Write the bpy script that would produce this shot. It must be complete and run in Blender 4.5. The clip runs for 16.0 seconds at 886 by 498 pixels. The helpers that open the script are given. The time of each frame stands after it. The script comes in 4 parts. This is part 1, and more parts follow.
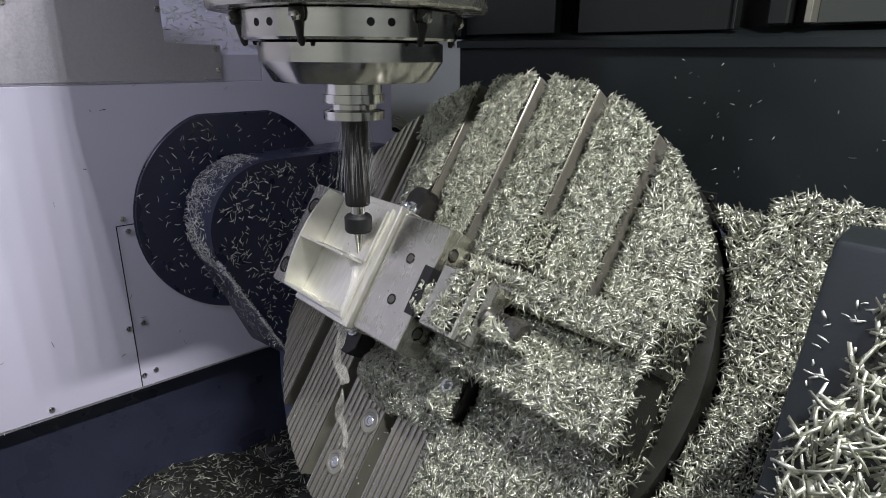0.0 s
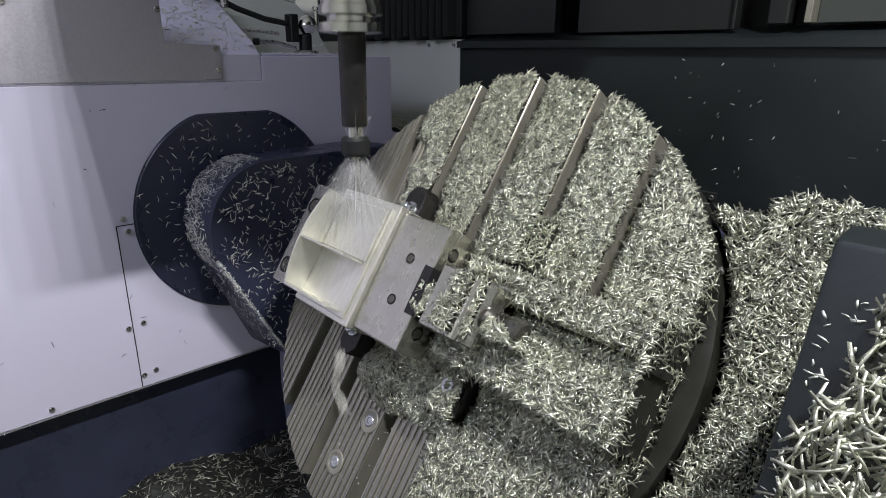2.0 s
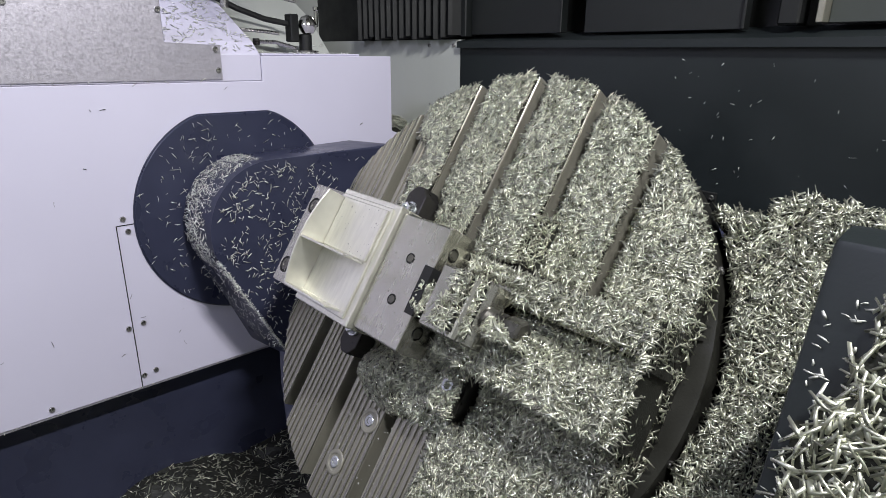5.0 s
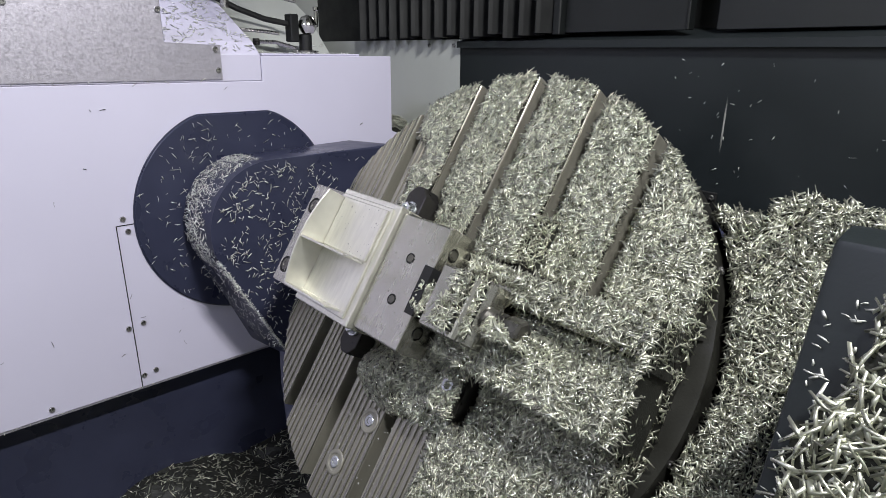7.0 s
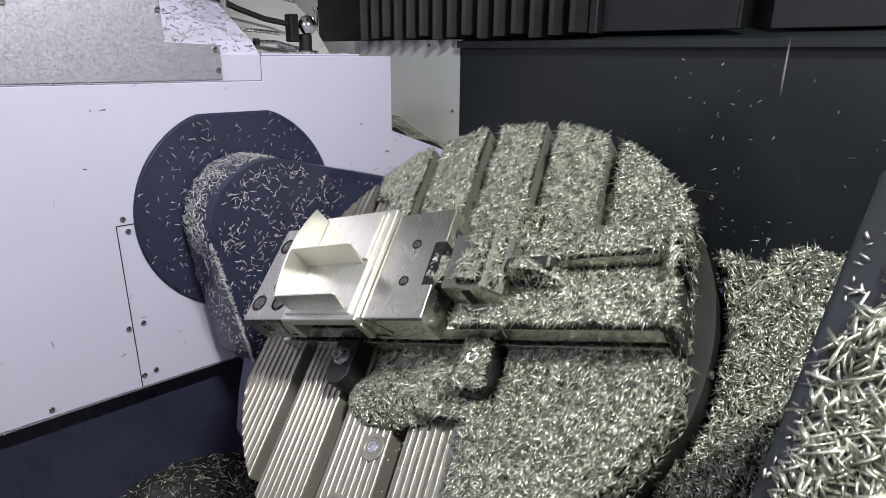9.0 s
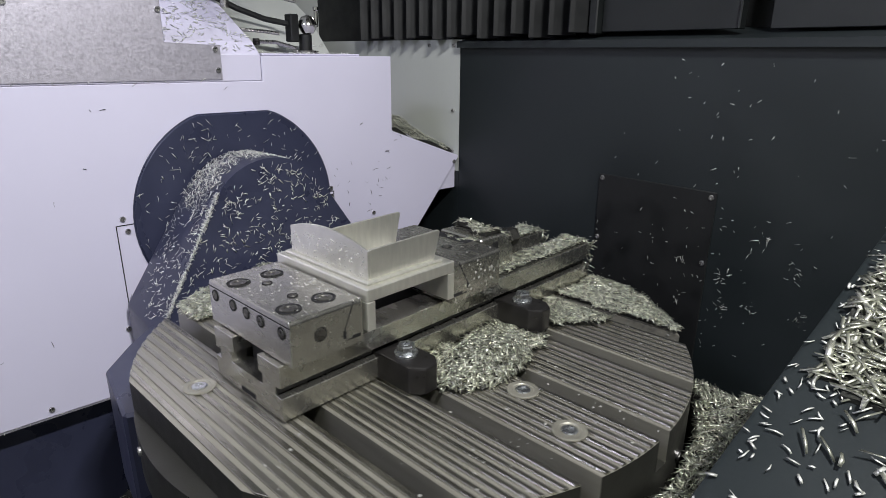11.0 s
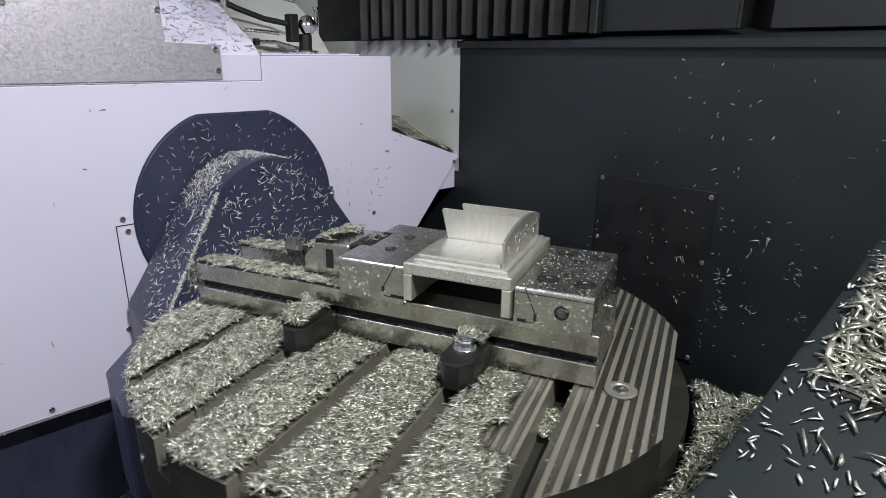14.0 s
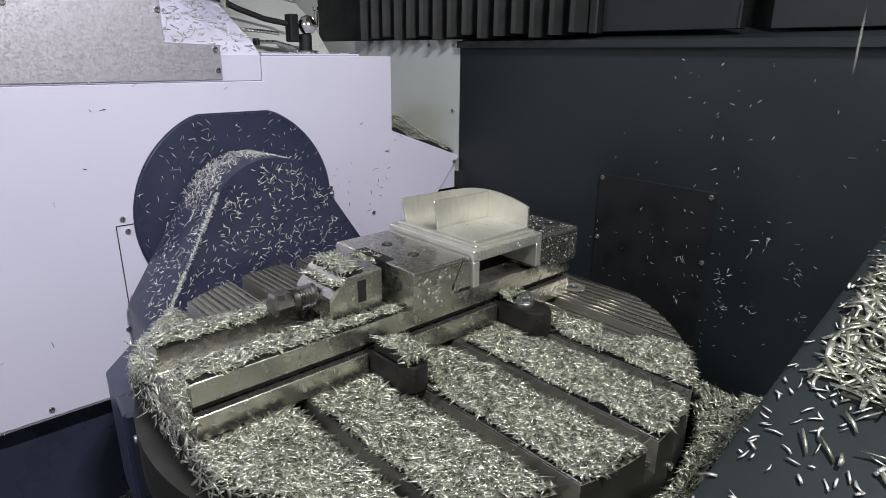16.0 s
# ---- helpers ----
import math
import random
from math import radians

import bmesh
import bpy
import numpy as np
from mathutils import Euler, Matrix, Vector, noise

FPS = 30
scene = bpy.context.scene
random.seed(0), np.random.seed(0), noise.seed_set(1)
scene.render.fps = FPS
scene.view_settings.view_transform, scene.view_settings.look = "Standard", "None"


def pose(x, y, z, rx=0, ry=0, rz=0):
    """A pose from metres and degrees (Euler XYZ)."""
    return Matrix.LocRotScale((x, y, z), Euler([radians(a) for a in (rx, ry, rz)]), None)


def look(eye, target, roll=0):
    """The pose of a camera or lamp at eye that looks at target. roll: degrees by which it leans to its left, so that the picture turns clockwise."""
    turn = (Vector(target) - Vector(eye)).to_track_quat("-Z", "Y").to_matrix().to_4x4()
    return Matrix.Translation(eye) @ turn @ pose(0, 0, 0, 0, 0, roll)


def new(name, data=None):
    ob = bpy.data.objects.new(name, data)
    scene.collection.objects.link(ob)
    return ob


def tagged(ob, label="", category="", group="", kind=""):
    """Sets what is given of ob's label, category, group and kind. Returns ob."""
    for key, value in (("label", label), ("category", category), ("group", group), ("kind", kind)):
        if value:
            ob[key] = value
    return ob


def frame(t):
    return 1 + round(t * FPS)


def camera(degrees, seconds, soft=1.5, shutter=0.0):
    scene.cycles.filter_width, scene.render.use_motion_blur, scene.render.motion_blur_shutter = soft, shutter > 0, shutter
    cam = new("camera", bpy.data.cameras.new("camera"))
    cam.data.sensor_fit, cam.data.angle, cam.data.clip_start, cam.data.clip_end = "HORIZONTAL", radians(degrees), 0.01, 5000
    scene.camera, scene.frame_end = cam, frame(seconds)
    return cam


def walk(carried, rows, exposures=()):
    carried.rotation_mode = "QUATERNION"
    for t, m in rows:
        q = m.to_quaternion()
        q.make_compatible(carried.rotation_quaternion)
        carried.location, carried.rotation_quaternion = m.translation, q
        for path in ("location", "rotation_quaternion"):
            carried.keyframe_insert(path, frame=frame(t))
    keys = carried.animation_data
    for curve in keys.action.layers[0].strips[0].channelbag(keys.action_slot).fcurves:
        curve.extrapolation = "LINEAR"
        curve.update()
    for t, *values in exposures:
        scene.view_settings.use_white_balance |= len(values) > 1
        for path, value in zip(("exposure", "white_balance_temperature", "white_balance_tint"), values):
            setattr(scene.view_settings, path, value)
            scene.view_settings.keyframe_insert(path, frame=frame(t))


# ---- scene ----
cam = camera(73.02, 16.0, soft=0.65, shutter=0.4)
EYE = Vector((0.5306, -0.4392, 0.3256))
YAW, PITCH = radians(47.705), radians(18.05)
WAY = Vector((-math.sin(YAW) * math.cos(PITCH), math.cos(YAW) * math.cos(PITCH), -math.sin(PITCH)))
STAND = look(EYE, EYE + WAY, 0.495)
walk(cam, [(0, STAND), (16, STAND)], [(0, 0.0), (16, 0.0)])

# ---- light ----
world = bpy.data.worlds.new("world")
world.use_nodes = True
world.node_tree.nodes["Background"].inputs[0].default_value = (0.02, 0.022, 0.025, 1)
world.node_tree.nodes["Background"].inputs[1].default_value = 0.3
scene.world = world


def lamp(name, place, target, sx, sy, watts, color):
    data = bpy.data.lights.new(name, "AREA")
    data.shape, data.size, data.size_y, data.energy, data.color = "RECTANGLE", sx, sy, watts, color
    ob = new(name, data)
    ob.matrix_world = look(place, target)
    return ob


# six diodes in a row along the strip lamp
STRIP = look((0.906, -0.24, 1.315), (-0.494, -0.24, 0.05))
for k in range(6):
    spot = STRIP @ Vector((-0.10 + 0.04 * k, 0, 0))
    lamp("work_light_diode", spot, spot + Vector((-1.4, 0, -1.265)), 0.012, 0.02, 5.0, (0.975, 0.97, 0.985))
# Broad fill added without a known source, to lift the shaded wall.
lamp("fill_light_left", (-0.10, -1.24, 1.20), (-0.40, 0.0, 0.2), 0.60, 0.30, 9.0, (0.72, 0.72, 1.0))

# ---- materials ----


def material(name, color, rough=0.5, metal=0.0, grain=0.15, scale=40.0, bump=0.1, fine=400.0, streak=None, vary=0.0, wear=0.12):
    """A painted or metal surface with two scales of variation."""
    m = bpy.data.materials.new(name)
    m.use_nodes = True
    n, l = m.node_tree.nodes, m.node_tree.links
    b = n["Principled BSDF"]
    b.inputs["Metallic"].default_value = metal
    co = n.new("ShaderNodeTexCoord")
    mp = n.new("ShaderNodeMapping")
    l.new(co.outputs["Object"], mp.inputs[0])
    if streak:
        mp.inputs["Scale"].default_value = streak
    big = n.new("ShaderNodeTexNoise")
    big.inputs["Scale"].default_value, big.inputs["Detail"].default_value = scale, 6
    small = n.new("ShaderNodeTexNoise")
    small.inputs["Scale"].default_value, small.inputs["Detail"].default_value = fine, 3
    l.new(mp.outputs[0], big.inputs["Vector"])
    l.new(mp.outputs[0], small.inputs["Vector"])
    mix = n.new("ShaderNodeMix")
    mix.data_type = "RGBA"
    mix.inputs[6].default_value = (*[c * (1 - grain) for c in color], 1)
    mix.inputs[7].default_value = (*[min(1, c * (1 + grain)) for c in color], 1)
    l.new(big.outputs["Fac"], mix.inputs[0])
    out = mix.outputs[2]
    if vary:
        geo = n.new("ShaderNodeNewGeometry")
        hsv = n.new("ShaderNodeHueSaturation")
        ramp = n.new("ShaderNodeMapRange")
        ramp.inputs[3].default_value, ramp.inputs[4].default_value = 1 - vary, 1 + vary
        l.new(geo.outputs["Random Per Island"], ramp.inputs[0])
        l.new(ramp.outputs[0], hsv.inputs["Value"])
        l.new(out, hsv.inputs["Color"])
        out = hsv.outputs[0]
    l.new(out, b.inputs["Base Color"])
    rr = n.new("ShaderNodeMapRange")
    rr.inputs[1].default_value, rr.inputs[2].default_value = 0.3, 0.7
    rr.inputs[3].default_value, rr.inputs[4].default_value = max(0.03, rough - wear), min(1, rough + wear)
    l.new(big.outputs["Fac"], rr.inputs[0])
    l.new(rr.outputs[0], b.inputs["Roughness"])
    if bump:
        bp = n.new("ShaderNodeBump")
        bp.inputs["Strength"].default_value, bp.inputs["Distance"].default_value = bump, 0.0006
        l.new(small.outputs["Fac"], bp.inputs["Height"])
        l.new(bp.outputs[0], b.inputs["Normal"])
    return m


# White paint with the light's lavender tint mixed into its colour.
WHITE = material("lavender_tinted_white", (0.645, 0.625, 0.755), 0.45, grain=0.04, scale=5, bump=0.08)
GREY = material("grey_paint", (0.50, 0.52, 0.48), 0.5, grain=0.10, scale=6, bump=0.08)
NAVY = material("navy_paint", (0.034, 0.038, 0.070), 0.33, grain=0.3, scale=14, bump=0.1)
DARK = material("dark_paint", (0.0108, 0.0150, 0.0162), 0.48, grain=0.4, scale=5, bump=0.12)
BLACK = material("black_rubber", (0.0045, 0.0052, 0.0052), 0.58, grain=0.3, scale=20, bump=0.15)
CARRIAGE = material("carriage_paint", (0.008, 0.0098, 0.0098), 0.5, grain=0.3, scale=8, bump=0.1)
GREYGREEN = material("grey_green_paint", (0.038, 0.044, 0.039), 0.5, grain=0.2, scale=8, bump=0.1)
# Dark joints, plus holes and slots whose shade is put into the colour.
RECESS = material("joint_and_recess_shade", (0.006, 0.006, 0.007), 0.7, grain=0.3, scale=20)
OXIDE = material("black_oxide_steel", (0.035, 0.033, 0.032), 0.38, metal=0.6, grain=0.4, scale=60, bump=0.15)
STEEL = material("ground_steel", (0.52, 0.51, 0.46), 0.26, metal=0.95, grain=0.08, scale=30, bump=0.15, streak=(1, 3, 3), wear=0.03)
CAST = material("table_steel", (0.30, 0.29, 0.24), 0.40, metal=0.5, grain=0.3, scale=25, bump=0.2, streak=(0.25, 3, 3), wear=0.08)
RIB = material("worn_rib_steel", (0.34, 0.33, 0.285), 0.28, metal=0.95, grain=0.25, scale=20, bump=0.15, streak=(0.2, 4, 4), wear=0.08)
# Dull rim steel; its unlit look is put into the colour.
CASTRIM = material("dull_shaded_rim", (0.018, 0.018, 0.014), 0.55, metal=0.15, grain=0.35, scale=25, bump=0.3)
CHROME = material("polished_steel", (0.60, 0.59, 0.56), 0.14, metal=1.0, grain=0.08, scale=20, bump=0.03, streak=(1, 1, 8), wear=0.05)
STAINLESS = material("brushed_stainless", (0.60, 0.575, 0.64), 0.42, metal=0.75, grain=0.16, scale=300, bump=0.35, fine=900)
ALU = material("milled_aluminium", (0.76, 0.75, 0.68), 0.34, metal=0.85, grain=0.16, scale=45, bump=0.22, streak=(1, 5, 1), wear=0.05)
CHIP = material("aluminium_chips", (0.73, 0.74, 0.61), 0.33, metal=0.82, grain=0.12, scale=90, bump=0.0, vary=0.5)
FINE = material("fine_dull_chips", (0.84, 0.85, 0.78), 0.46, metal=0.55, grain=0.1, scale=90, bump=0.0, vary=0.3)
# Swarf body near black: shade between the cuttings is in its colour.
SWARF = material("shaded_swarf_body", (0.042, 0.043, 0.037), 0.5, metal=0.6, grain=0.7, scale=300, bump=1.0, fine=500)
DULL = material("dull_dark_steel", (0.16, 0.155, 0.14), 0.3, metal=0.9, grain=0.35, scale=80, bump=0.12)
SCREW = material("screw_steel", (0.45, 0.44, 0.43), 0.3, metal=0.95, grain=0.2, scale=200, bump=0.05)
ZINC = material("zinc_plating", (0.55, 0.57, 0.58), 0.25, metal=0.95, grain=0.2, scale=120, bump=0.1)

DROP = bpy.data.materials.new("coolant_drops")
DROP.use_nodes = True
_b = DROP.node_tree.nodes["Principled BSDF"]
_b.inputs["Base Color"].default_value = (0.80, 0.80, 0.74, 1)
_b.inputs["Roughness"].default_value = 0.08
_b.inputs["Alpha"].default_value = 0.35
COOLANT = bpy.data.materials.new("milky_coolant")
COOLANT.use_nodes = True
_b = COOLANT.node_tree.nodes["Principled BSDF"]
_b.inputs["Base Color"].default_value = (0.85, 0.84, 0.76, 1)
_b.inputs["Roughness"].default_value = 0.15
_b.inputs["Alpha"].default_value = 0.24
SPRAY = bpy.data.materials.new("coolant_spray")
SPRAY.use_nodes = True
_b = SPRAY.node_tree.nodes["Principled BSDF"]
_b.inputs["Base Color"].default_value = (0.9, 0.9, 0.88, 1)
_b.inputs["Roughness"].default_value = 0.3
_b.inputs["Alpha"].default_value = 0.10

# ---- mesh helpers ----


def mesh_of(bm, name, mat, smooth=False):
    me = bpy.data.meshes.new(name)
    bmesh.ops.recalc_face_normals(bm, faces=bm.faces)
    bm.to_mesh(me)
    bm.free()
    me.materials.append(mat)
    if smooth:
        me.polygons.foreach_set("use_smooth", [True] * len(me.polygons))
        me.set_sharp_from_angle(angle=radians(22))
    return me


def part(name, bm, mat, parent=None, label="", smooth=False):
    ob = new(name, mesh_of(bm, name, mat, smooth))
    ob.parent = parent
    if label:
        ob["label"] = label
    return ob


def put(bm, m):
    bmesh.ops.transform(bm, matrix=m, verts=bm.verts)
    return bm


def bevel(bm, r, seg=1):
    bmesh.ops.bevel(bm, geom=list(bm.edges), offset=r, segments=seg, affect="EDGES", profile=0.5, clamp_overlap=True)
    return bm


def box(x0, x1, y0, y1, z0, z1, r=0.0):
    bm = bmesh.new()
    bmesh.ops.create_cube(bm, size=1)
    put(bm, Matrix.Translation(((x0 + x1) / 2, (y0 + y1) / 2, (z0 + z1) / 2)) @ Matrix.Diagonal((x1 - x0, y1 - y0, z1 - z0, 1)))
    return bevel(bm, r) if r else bm


def prism(outline, a, b, axis="x", r=0.0):
    """A polygon, given in the two other axes, drawn out along axis from a to b."""
    bm = bmesh.new()

    def at(p, v):
        return {"x": (v, p[0], p[1]), "y": (p[0], v, p[1]), "z": (p[0], p[1], v)}[axis]
    low = [bm.verts.new(at(p, a)) for p in outline]
    high = [bm.verts.new(at(p, b)) for p in outline]
    bm.faces.new(low)
    bm.faces.new(high)
    k = len(outline)
    for i in range(k):
        bm.faces.new((low[i], low[(i + 1) % k], high[(i + 1) % k], high[i]))
    bmesh.ops.recalc_face_normals(bm, faces=bm.faces)
    return bevel(bm, r) if r else bm


def loft(one, two, a, b):
    """A body between two outlines (y, z) at x = a and x = b."""
    bm = bmesh.new()
    low = [bm.verts.new((a, *p)) for p in one]
    high = [bm.verts.new((b, *p)) for p in two]
    bm.faces.new(low)
    bm.faces.new(high)
    k = len(one)
    for i in range(k):
        bm.faces.new((low[i], low[(i + 1) % k], high[(i + 1) % k], high[i]))
    return bm


def lathe(profile, seg=48):
    """Turned about z from (radius, height) pairs; closed at both ends."""
    bm = bmesh.new()
    rings = []
    for r, z in profile:
        rings.append([bm.verts.new((r * math.cos(2 * math.pi * i / seg), r * math.sin(2 * math.pi * i / seg), z)) for i in range(seg)])
    for p, q in zip(rings, rings[1:]):
        for i in range(seg):
            bm.faces.new((p[i], p[(i + 1) % seg], q[(i + 1) % seg], q[i]))
    bm.faces.new(rings[0])
    bm.faces.new(rings[-1])
    return bm


def tube(points, r, seg=8):
    """A round rod along a bent line."""
    bm = bmesh.new()
    pts = [Vector(p) for p in points]
    rings = []
    for i, p in enumerate(pts):
        d = (pts[min(i + 1, len(pts) - 1)] - pts[max(i - 1, 0)]).normalized()
        side = d.orthogonal().normalized() if i == 0 else (side - side.dot(d) * d).normalized()
        up = d.cross(side)
        rings.append([bm.verts.new(p + r * (math.cos(2 * math.pi * k / seg) * side + math.sin(2 * math.pi * k / seg) * up)) for k in range(seg)])
    for p, q in zip(rings, rings[1:]):
        for i in range(seg):
            bm.faces.new((p[i], p[(i + 1) % seg], q[(i + 1) % seg], q[i]))
    bm.faces.new(rings[0])
    bm.faces.new(rings[-1])
    return bm


def join(*many):
    bm = bmesh.new()
    for one in many:
        me = bpy.data.meshes.new("tmp")
        one.to_mesh(me)
        one.free()
        bm.from_mesh(me)
        bpy.data.meshes.remove(me)
    return bm


def empty(name, label, category, group="", place=None):
    ob = new(name)
    if place:
        ob.matrix_world = place
    return tagged(ob, label, category, group)


def screw_mesh(r=0.0045, h=0.003):
    """A socket-head screw whose head looks along +z."""
    bm = lathe([(r, 0), (r, h * 0.7), (r * 0.85, h), (r * 0.5, h), (r * 0.45, h * 0.45)], 14)
    return mesh_of(bm, "screw", SCREW, True)


SCREW_MESH = screw_mesh()


def screw(m, parent, mesh=None, name="screw"):
    ob = new(name, mesh or SCREW_MESH)
    ob.parent = parent
    ob.matrix_basis = m
    return ob


# ---- swarf ----


def slivers(name, places, normals, length, width, mat, seed=1, tilt=0.35, lift=0.0):
    """Many thin bent cuttings, one closed island each, as one mesh."""
    rng = np.random.default_rng(seed)
    n = len(places)
    nz = normals + rng.normal(0, tilt, (n, 3))
    nz /= np.linalg.norm(nz, axis=1)[:, None]
    a = rng.normal(0, 1, (n, 3))
    u = a - (a * nz).sum(1)[:, None] * nz
    u /= np.linalg.norm(u, axis=1)[:, None]
    v = np.cross(nz, u)
    ln = length * rng.lognormal(0, 0.28, n)
    w = width * rng.lognormal(0, 0.3, n)
    curl = rng.normal(0, 0.035, n) * ln
    hump = rng.uniform(0.08, 0.2, n) * w
    side = rng.normal(0, 0.05, n) * ln
    rows = []
    for s, k, c in ((-0.5, -0.36, 0.1), (-0.46, 0.30, 0), (-0.1, -0.5, 0), (0.08, 0.5, 0), (0.0, 0.05, 1), (0.5, -0.26, 0), (0.46, 0.36, 0.2)):
        rows.append(places + u * (s * ln)[:, None] + v * (k * w + (0.25 - s * s) * 4 * side)[:, None] + nz * (c * hump + (0.25 - s * s) * 4 * curl + lift)[:, None])
    verts = np.stack(rows, 1).reshape(-1, 3)
    tri = np.array([(0, 2, 4), (0, 4, 1), (1, 4, 3), (2, 5, 4), (4, 5, 6), (4, 6, 3), (0, 1, 3), (0, 3, 2), (2, 3, 6), (2, 6, 5)])
    faces = (np.arange(n)[:, None, None] * 7 + tri[None]).reshape(-1)
    me = bpy.data.meshes.new(name)
    me.vertices.add(n * 7)
    me.vertices.foreach_set("co", verts.ravel().astype(np.float32))
    k = len(faces) // 3
    me.loops.add(k * 3)
    me.loops.foreach_set("vertex_index", faces.astype(np.int32))
    me.polygons.add(k)
    me.polygons.foreach_set("loop_start", np.arange(0, k * 3, 3, dtype=np.int32))
    me.update(calc_edges=True)
    me.materials.append(mat)
    return me


def bumpy(x, y, s, seed=0.0):
    return noise.noise((x * s + seed, y * s - seed, seed * 1.7))


def heap(name, x0, x1, y0, y1, step, height, count, label, length=0.0132, width=0.0019, seed=1, tilt=0.07, group=""):
    """Swarf lying where height(x, y) is above zero: a lumpy body and its loose cuttings."""
    nx, ny = int((x1 - x0) / step) + 1, int((y1 - y0) / step) + 1
    xs, ys = np.linspace(x0, x1, nx), np.linspace(y0, y1, ny)
    z = np.array([[height(x, y) for y in ys] for x in xs])
    bm = bmesh.new()
    grid = {}
    for i in range(nx):
        for j in range(ny):
            if z[i, j][0] > 0:
                grid[i, j] = bm.verts.new((xs[i], ys[j], z[i, j][1] + z[i, j][0] - 0.002))
    cells = []
    for i in range(nx - 1):
        for j in range(ny - 1):
            q = [(i, j), (i + 1, j), (i + 1, j + 1), (i, j + 1)]
            if all(k in grid for k in q):
                bm.faces.new([grid[k] for k in q])
                cells.append((i, j))
    rim = [e for e in bm.edges if len(e.link_faces) == 1]
    low = bmesh.ops.extrude_edge_only(bm, edges=rim)["geom"]
    for v in low:
        if isinstance(v, bmesh.types.BMVert):
            i, j = round((v.co.x - x0) / (xs[1] - xs[0])), round((v.co.y - y0) / (ys[1] - ys[0]))
            v.co.z = z[i, j][1] + 0.0002
    # Dark body stands for the shaded gaps under the loose cuttings.
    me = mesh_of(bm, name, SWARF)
    rng = np.random.default_rng(seed)
    c = np.array(cells)
    pick = c[rng.integers(0, len(c), count)]
    fx, fy = rng.random(count), rng.random(count)
    i, j = pick[:, 0], pick[:, 1]
    top = z[:, :, 0] + z[:, :, 1]
    h = (1 - fx) * (1 - fy) * top[i, j] + fx * (1 - fy) * top[i + 1, j] + (1 - fx) * fy * top[i, j + 1] + fx * fy * top[i + 1, j + 1]
    gx = (top[i + 1, j] - top[i, j]) / (xs[1] - xs[0])
    gy = (top[i, j + 1] - top[i, j]) / (ys[1] - ys[0])
    nor = np.stack([-gx, -gy, np.ones(count)], 1)
    nor /= np.linalg.norm(nor, axis=1)[:, None]
    pl = np.stack([xs[i] + fx * (xs[1] - xs[0]), ys[j] + fy * (ys[1] - ys[0]), h + rng.uniform(-0.0018, 0.0014, count)], 1)
    body = new(name, me)
    tagged(body, label, "metal shavings", group, "stuff")
    cut = new("loose_shavings", slivers(name, pl, nor, length, width, CHIP, seed, tilt))
    cut.parent = body
    cut["kind"] = "stuff"
    return body


def sprinkle(name, pts, nor, label, length=0.006, width=0.0011, seed=3, mat=None, tilt=0.12, lift=0.0006):
    ob = new(name, slivers(name, np.array(pts), np.array(nor, dtype=float), length, width, mat or FINE, seed, tilt, lift))
    return tagged(ob, label, "metal shavings", "", "stuff")

# ---- machine enclosure ----
WX, BY = -0.494, 0.541


def structure(name, bm, mat, label, category, smooth=False):
    ob = part(name, bm, mat, None, label, smooth)
    return tagged(ob, label, category, "", "structure")


structure("floor", box(-1.3, 1.35, -1.35, 0.75, -0.62, -0.58), DARK, "dark painted sheet floor of the machine pan", "floor")
structure("ceiling", box(-1.3, 1.35, -1.35, 0.75, 1.45, 1.49), GREY, "grey sheet roof of the machine cabin", "ceiling")
structure("wall_right", box(1.31, 1.35, -1.35, 0.58, -0.58, 1.45), GREY, "grey painted cabin wall", "wall")
structure("wall_front", box(-1.26, 1.31, -1.35, -1.31, -0.58, 1.45), GREY, "grey painted cabin door wall", "wall")
structure("wall_left", box(-1.3, -1.26, -1.35, 0.75, -0.58, 1.45), GREY, "grey painted cabin side wall", "wall")
wall_back = structure("wall_back", box(-0.494, 1.31, BY, BY + 0.04, -0.58, 0.345), DARK, "dark painted sheet metal back wall with clinging shavings", "wall")
structure("wall_back_upper", box(-1.26, 1.31, BY + 0.10, BY + 0.14, 0.345, 1.45), BLACK, "black upper back wall behind the way covers", "wall")
structure("wall_back_lower", box(-1.26, -0.4955, BY, BY + 0.04, -0.58, 0.0595), DARK, "dark lower back wall under the drive housing", "wall")
structure("trim", prism([(BY - 0.012, 0.339), (BY - 0.012, 0.352), (BY + 0.1, 0.372), (BY + 0.1, 0.339)], -0.494, 1.31, "x"), DARK, "dark folded sheet metal ledge", "ledge")
side = structure("wall_back_side", box(-1.26, -0.4955, BY, BY + 0.04, 0.06, 0.357), GREY, "pale grey sheet panel beside the drive housing", "panel")
for x, z in ((-0.515, 0.345), (-0.515, 0.20), (-0.60, 0.345), (-0.515, 0.105)):
    screw(pose(x, BY, z, 90), side)

hatch = empty("access_panel", "dark bolted access panel on the back wall", "panel")
part("plate", box(-0.103, 0.122, BY - 0.004, BY + 0.0, -0.20, 0.113, 0.0015), BLACK, hatch)
for x, z in ((-0.095, 0.106), (0.114, 0.104), (-0.095, -0.01), (0.114, -0.01), (-0.095, -0.19), (0.114, -0.19)):
    screw(pose(x, BY - 0.004, z, 90), hatch)

